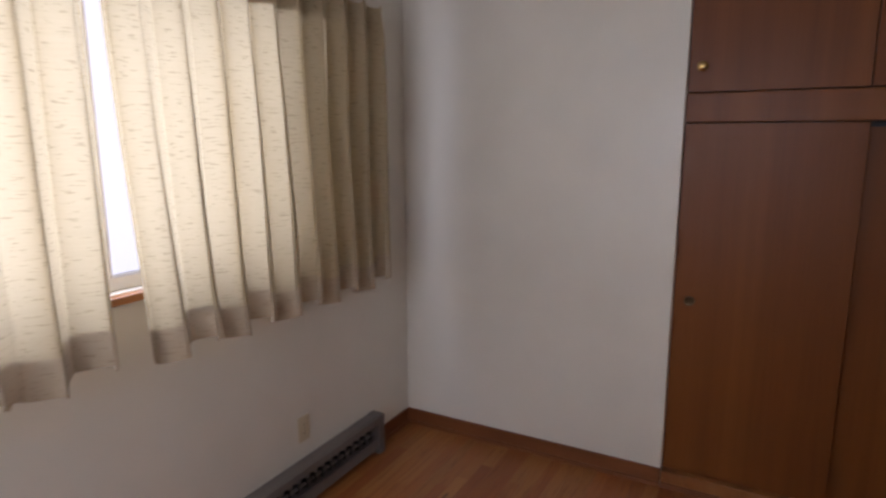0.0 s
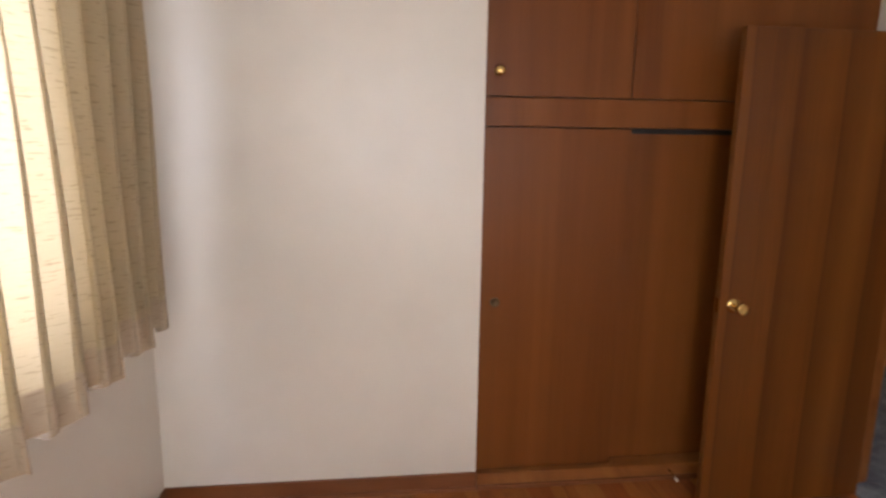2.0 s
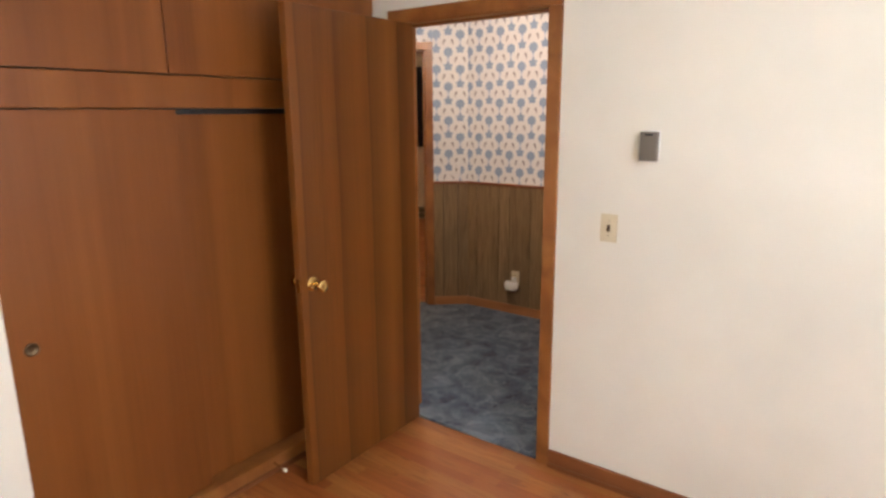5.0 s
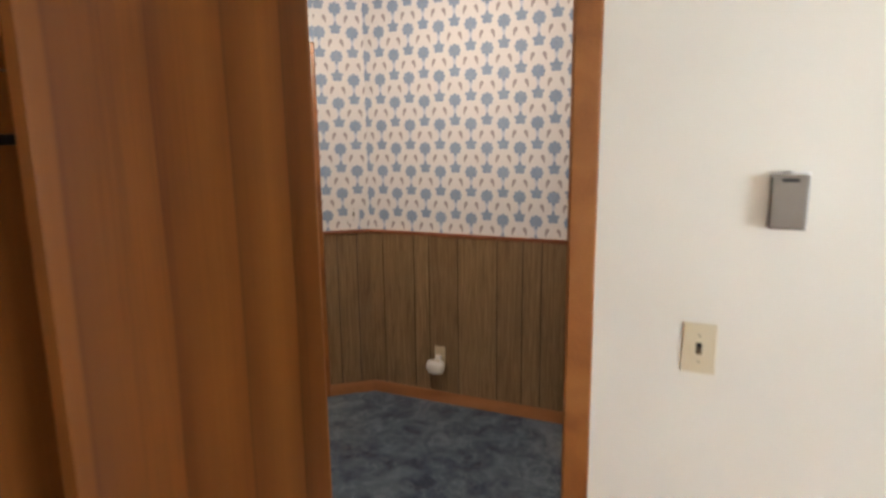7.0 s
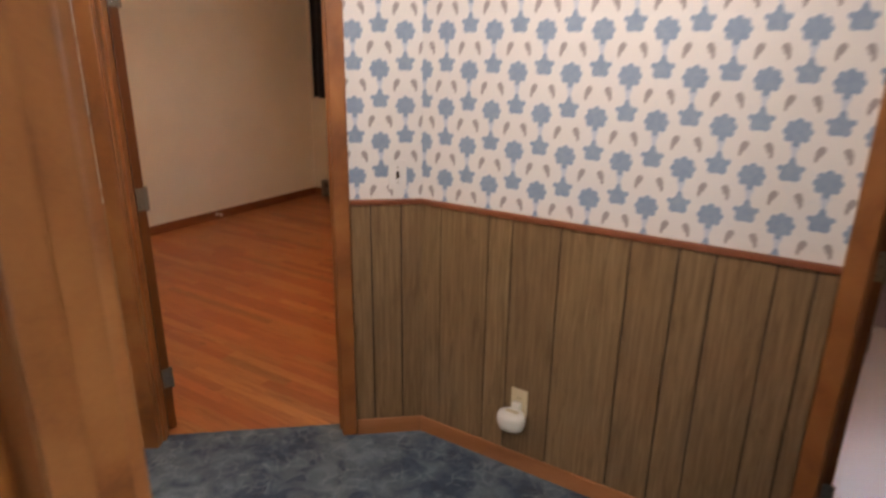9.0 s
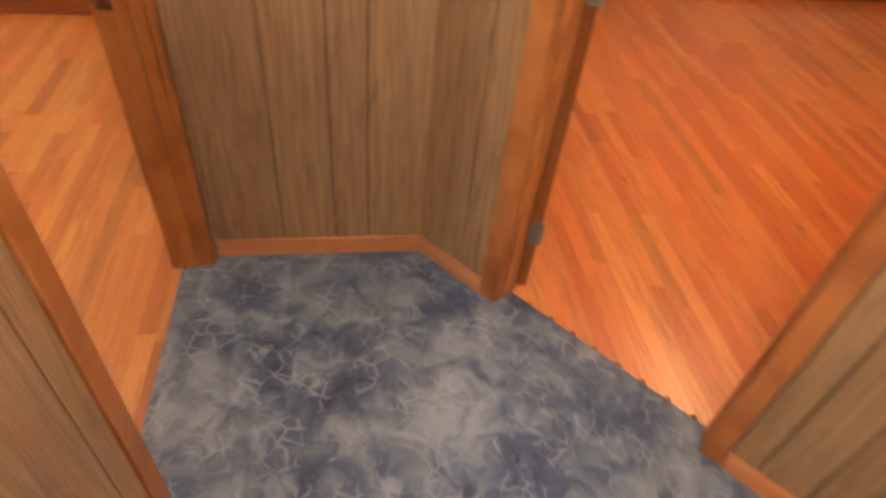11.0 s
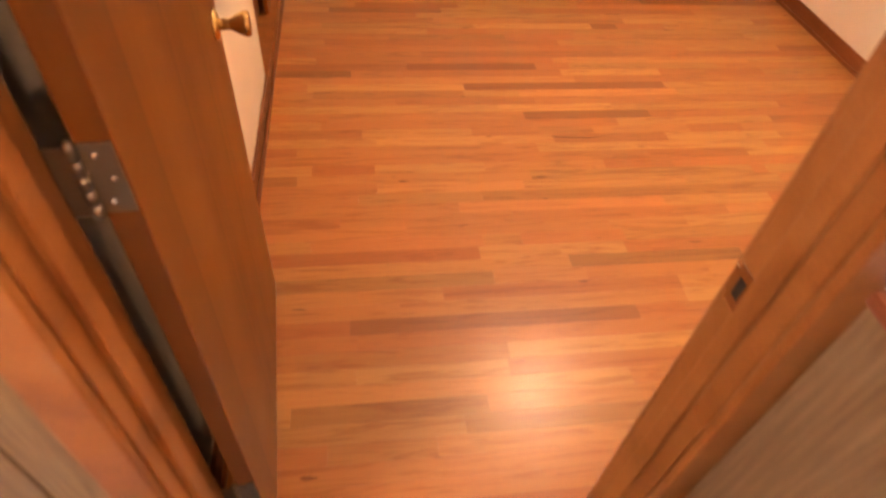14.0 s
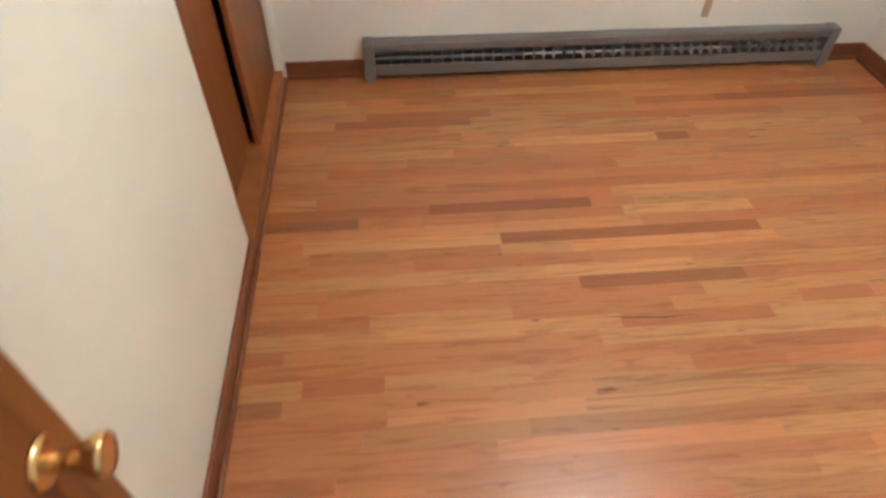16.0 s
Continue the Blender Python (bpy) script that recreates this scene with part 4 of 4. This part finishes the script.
# ---------------------------------------------------------------- wall plates and small fittings
def wall_plate(name, m, label, category, material, toggle=None, slots=False):
    """A cover plate; local x along the wall, y out of it, z up, origin at its middle."""
    ob = thing(name, tuple(m.translation), label, category)
    part("plate", box(-0.035, 0.0005, -0.0575, 0.035, 0.0055, 0.0575, 0.003, m=m), material, ob)
    if toggle:
        part("toggle_slot", box(-0.006, 0.005, -0.013, 0.006, 0.0062, 0.013, m=m), M_DARK, ob)
        part("toggle", box(-0.0042, 0.005, -0.004, 0.0042, 0.019, 0.006, 0.0015, m=m @ Matrix.Rotation(radians(-18), 4, "X")), toggle, ob, "small switch toggle")
    if slots:
        for z in (-0.02, 0.02):
            f = part("socket", box(-0.014, 0.005, z - 0.014, 0.014, 0.0068, z + 0.014, 0.003, m=m), material, ob)
            part("slot", boxes((-0.0065, 0.0066, z - 0.004, -0.005, 0.0072, z + 0.005), (0.005, 0.0066, z - 0.004, 0.0065, 0.0072, z + 0.005), m=m), M_DARK, f)
    for z in ((-0.03, 0.03) if toggle else (0.0,)):
        part("screw", lathe([(0.003, 0.0), (0.003, 0.0012), (0.0015, 0.0016)], m @ Matrix.Translation((0, 0.0055, z)) @ Matrix.Rotation(radians(-90), 4, "X"), 8), M_HINGE, ob)
    return ob


FACE_S = lambda x, y, z: Matrix.Translation((x, y, z)) @ Matrix.Rotation(radians(180), 4, "Z")   # looks to -y
FACE_N = lambda x, y, z: Matrix.Translation((x, y, z))                                            # looks to +y
wall_plate("light_switch", FACE_S(1.340, Y_ROOM, 1.155), "ivory plastic light switch plate on the cream wall", "switch", M_IVORY, M_DARKBRASS)
wall_plate("wall_outlet", FACE_N(0.96, SOUTH, 0.335), "ivory plastic outlet plate under the window", "outlet", M_IVORY, slots=True)
wall_plate("wall_outlet", FACE_S(-0.105, O_Y - 0.009, 0.315), "ivory outlet plate on the wood panelling", "outlet", M_IVORY, slots=True)
spot = M_SLANT @ Vector((1.375, -0.004, 1.162))
wall_plate("light_switch", Matrix.Translation(spot) @ Matrix.Rotation(math.atan2(SLANT.y, SLANT.x) + math.pi, 4, "Z"), "clear switch plate over the flowered wallpaper", "switch", M_PAPER, M_DARKBRASS)

thermo = thing("thermostat", (1.486, Y_ROOM, 1.43), "grey metal wall thermostat on the cream wall", "thermostat")
part("back_plate", box(1.449, Y_ROOM - 0.006, 1.429, 1.523, Y_ROOM - 0.0005, 1.547, 0.002), M_WHITE, thermo)
part("cover", box(1.452, Y_ROOM - 0.030, 1.432, 1.520, Y_ROOM - 0.006, 1.542, 0.005), M_THERMO, thermo)
part("lens", box(1.471, Y_ROOM - 0.0315, 1.527, 1.501, Y_ROOM - 0.0295, 1.535, 0.001), M_DARK, thermo)
part("dial", lathe([(0.010, 0), (0.010, 0.006), (0.008, 0.008)], Matrix.Translation((1.486, Y_ROOM - 0.018, 1.541)), 14), M_WHITE, thermo)

fresh = thing("air_freshener", (-0.105, O_Y - 0.014, 0.25), "white plastic plug-in air freshener in the outlet", "air freshener")
part("body", lathe([(0.020, -0.040), (0.042, -0.034), (0.050, -0.010), (0.050, 0.014), (0.044, 0.030), (0.026, 0.036)], Matrix.Translation((-0.112, O_Y - 0.064, 0.262)) @ Matrix.Diagonal((1.15, 0.86, 1, 1)), 24), M_WHITE, fresh)
part("plug", box(-0.124, O_Y - 0.045, 0.272, -0.090, O_Y - 0.0165, 0.322, 0.005), M_WHITE, fresh)
part("vent_slot", box(-0.135, O_Y - 0.070, 0.2975, -0.085, O_Y - 0.054, 0.2995, 0.0006), M_IVORY, fresh)

stop_ob = thing("door_stop", (0.125, -0.88, 0.045), "white-tipped spring door stop on the closet plinth", "door stop")
part("spring", tube([(0.112, -0.88, 0.048), (0.16, -0.88, 0.045), (0.185, -0.882, 0.042)], 0.0045), M_CHROME, stop_ob)
part("tip", lathe([(0.006, 0), (0.008, 0.004), (0.008, 0.016), (0.005, 0.020)], Matrix.Translation((0.183, -0.882, 0.042)) @ Matrix.Rotation(radians(90), 4, "Y"), 12), M_WHITE, stop_ob)
stop_c = single("door_stop", lathe([(0.012, 0), (0.012, 0.004), (0.006, 0.006), (0.006, 0.06), (0.010, 0.062), (0.010, 0.078), (0.006, 0.08)], Matrix.Translation((-4.287, 3.52, 0.05)) @ Matrix.Rotation(radians(90), 4, "Y"), 12),
                M_WHITE, (-4.287, 3.52, 0.05), "white door stop on the far baseboard", "door stop")


# ---------------------------------------------------------------- ceiling lights
def ceiling_light(place):
    x, y = place
    ob = thing("ceiling_light", (x, y, H), "frosted glass ceiling light, switched on", "ceiling light", "flush ceiling lights")
    part("canopy", lathe([(0.085, H - 0.001), (0.085, H - 0.02), (0.06, H - 0.03)], Matrix.Translation((x, y, 0)), 24), M_BRASS, ob)
    sh = part("shade", lathe([(0.125, H - 0.03), (0.15, H - 0.05), (0.145, H - 0.08), (0.11, H - 0.105), (0.05, H - 0.118), (0.008, H - 0.12)], Matrix.Translation((x, y, 0)), 28), M_SHADE, ob)
    sh.visible_shadow = False
    return ob


for spot_xy in ((-2.23, -1.66), (0.05, 0.72), (1.45, 2.5)):
    ceiling_light(spot_xy)

FX, FY = -2.11, 2.61
fan = thing("ceiling_fan", (FX, FY, H), "white-bladed brass ceiling fan with lit glass globes", "ceiling fan")
part("downrod", tube([(FX, FY, H), (FX, FY, 2.360)], 0.012), M_BRASS, fan)
part("motor", lathe([(0.03, 2.265), (0.085, 2.275), (0.10, 2.310), (0.085, 2.350), (0.03, 2.375)], Matrix.Translation((FX, FY, 0)), 24), M_BRASS, fan)
for k in range(5):
    turn = Matrix.Translation((FX, FY, 2.285)) @ Matrix.Rotation(radians(72 * k + 18), 4, "Z")
    b = part("blade", box(0.16, -0.065, -0.004, 0.62, 0.065, 0.004, 0.02, m=turn @ Matrix.Rotation(radians(11), 4, "X")), M_WHITE, fan)
    part("bracket", box(0.08, -0.018, -0.006, 0.18, 0.018, -0.001, 0.002, m=turn), M_BRASS, b)
for k in range(3):
    turn = Matrix.Translation((FX, FY, 2.220)) @ Matrix.Rotation(radians(120 * k + 40), 4, "Z")
    arm = part("lamp_arm", tube([turn @ Vector((0.02, 0, 0.03)), turn @ Vector((0.07, 0, 0.015)), turn @ Vector((0.10, 0, -0.02))], 0.009), M_BRASS, fan)
    g = part("globe", lathe([(0.022, 0.045), (0.03, 0.035), (0.062, 0.012), (0.070, -0.022), (0.055, -0.055), (0.02, -0.072), (0.004, -0.074)], turn @ Matrix.Translation((0.115, 0, -0.06)) @ Matrix.Rotation(radians(-25), 4, "Y"), 20), M_GLOBE, arm, "glowing frosted glass globe")
    g.visible_shadow = False
part("pull_chain", tube([(FX, FY, 2.240), (FX, FY, 1.93)], 0.002, 6), M_BRASS, fan)

# ---------------------------------------------------------------- bathroom pieces
tub = thing("bathtub", (1.45, 4.6, 0), "mauve bathtub below the small window", "bathtub")
part("apron", box(0.82, 4.22, 0.0, 2.08, 4.28, 0.40, 0.015), M_TUB, tub)
part("rim", boxes((0.82, 4.22, 0.40, 2.08, 4.32, 0.44), (0.82, 4.92, 0.40, 2.08, 5.015, 0.44), (0.82, 4.32, 0.40, 0.92, 4.92, 0.44), (1.98, 4.32, 0.40, 2.08, 4.92, 0.44), bevel=0.012), M_TUB, tub)
part("basin", box(0.90, 4.30, 0.05, 2.0, 4.94, 0.10, 0.02), M_TUB, tub)
toilet = thing("toilet", (1.62, 3.9, 0), "white porcelain toilet by the bathroom wall", "toilet")
part("bowl", lathe([(0.10, 0.0), (0.11, 0.10), (0.15, 0.26), (0.19, 0.36), (0.19, 0.39)], Matrix.Translation((1.62, 3.80, 0.002)) @ Matrix.Diagonal((1, 1.25, 1, 1)), 24), M_PORCELAIN, toilet)
part("seat", lathe([(0.195, 0.392), (0.20, 0.40), (0.20, 0.415), (0.18, 0.42)], Matrix.Translation((1.62, 3.80, 0.002)) @ Matrix.Diagonal((1, 1.25, 1, 1)), 24), M_WHITE, toilet)
part("tank", box(1.86, 3.60, 0.38, 2.08, 4.0, 0.76, 0.02), M_PORCELAIN, toilet)
part("neck", box(1.70, 3.68, 0.0, 2.09, 3.92, 0.385, 0.03), M_PORCELAIN, toilet)


# ---------------------------------------------------------------- oak strip floors, one plank at a time
STRIP = 0.0572


def plank_mesh():
    bm = box(0, -STRIP / 2 + 0.00012, -0.018, 1, STRIP / 2 - 0.00012, 0.0)
    top = [e for e in bm.edges if all(v.co.z > -0.001 for v in e.verts) and abs(e.verts[0].co.x - e.verts[1].co.x) > 0.5]
    bmesh.ops.bevel(bm, geom=top, offset=0.0004, segments=1, affect="EDGES")
    me = bpy.data.meshes.new("plank")
    bm.to_mesh(me)
    bm.free()
    me.materials.append(M_OAK)
    return me


PLANK = plank_mesh()


def lay_floor(name, span, y0, y1, seed, label, special=(), stain=(1, 1, 1)):
    """Rows of random-length strips along x between span(y); special: (y, x0, x1, tone) strips that stand out."""
    rnd = random.Random(seed)
    base = structure(name, box(min(span(y0)[0], span(y1)[0]), y0, -0.0215, max(span(y0)[1], span(y1)[1]), y1, -0.0185), M_SLAB, label, "floor")
    rows = int((y1 - y0) / STRIP) + 1
    picks = {}
    for y, a, b, tone in special:
        picks.setdefault(int((y - y0) / STRIP), []).append((a, b, tone))
    for r in range(rows):
        y = y0 + (r + 0.5) * STRIP
        lo, hi = span(min(y, y1))
        x = lo
        fixed = sorted(picks.get(r, []))
        while x < hi - 0.001:
            tone = 1.0
            if fixed and x >= fixed[0][0] - 0.001:
                a, b, tone = fixed.pop(0)
                end = b
            else:
                end = x + rnd.choice((0.28, 0.4, 0.5, 0.62, 0.75, 0.9, 1.15)) * rnd.uniform(0.85, 1.15)
                if x == lo:
                    end = x + rnd.uniform(0.15, 0.9)
                if fixed:
                    end = min(end, fixed[0][0])
                roll = rnd.random()
                tone = 0.72 if roll < 0.035 else 0.88 if roll < 0.18 else 1.12 if roll > 0.93 else 1.0
            end = min(end, hi)
            if hi - end < 0.1:
                end = hi
            ob = new("plank", PLANK)
            ob.parent = base
            ob.location, ob.scale = (x + 0.0001, y, 0.0), (end - x - 0.0002, 1, 1)
            ob.color = (tone * stain[0], tone ** 1.15 * stain[1], tone ** 1.2 * stain[2], 1)
            x = end
    return base


STANDOUT = ((-0.675, -2.01, -1.078, 0.64), (-0.86, -1.56, -0.845, 0.70), (-0.912, -2.485, -1.84, 0.62), (-0.855, -3.15, -2.617, 0.72), (-1.20, -2.297, -1.488, 1.20), (-1.245, -3.0, -1.586, 0.80),
            (-1.302, -1.76, -1.19, 1.14), (-1.37, -2.75, -1.80, 0.84), (-1.782, -2.442, -1.857, 0.62), (-1.94, -2.644, -1.869, 1.26), (-2.02, -2.60, -1.62, 0.72), (-2.19, -2.00, -1.37, 0.68),
            (-2.135, -1.106, -0.77, 0.58), (-2.245, -2.10, -1.50, 1.14), (-2.46, -1.9, -1.30, 0.78), (-2.60, -2.4, -1.75, 1.12), (-2.73, -1.6, -1.0, 0.72), (-1.60, -1.95, -1.20, 1.10), (-1.05, -1.55, -0.95, 1.12))
bed_floor = lay_floor("floor_b", lambda y: (-3.68, B_X - 0.005 if y < Y_ROOM else DOOR_B[1]), SOUTH, -0.055, 11, "glossy orange oak strip floor", STANDOUT, (0.86, 0.90, 0.82))
part("floor_crack", prism([(-2.19, -1.616), (-2.10, -1.610), (-2.00, -1.618), (-1.90, -1.626), (-2.00, -1.6145), (-2.10, -1.606)], -0.0005, 0.0006), M_DARK, bed_floor, "thin dark split along a plank")
lay_floor("floor_a", lambda y: (A_X - 0.005, 3.80), SOUTH, -0.076, 23, "glossy reddish oak strip floor", (), (0.74, 0.62, 0.52))


def span_c(y):
    if y < 0.86:
        return -4.30, -1.80
    if y < 1.80:
        return -4.30, P_E.x + (y - 0.80 - 0.05) / SLANT.y * SLANT.x - 0.02
    return -4.30, -0.66


lay_floor("floor_c", span_c, 0.10, 4.92, 37, "glossy orange oak strip floor of the third bedroom", (), (1.0, 0.88, 0.86))
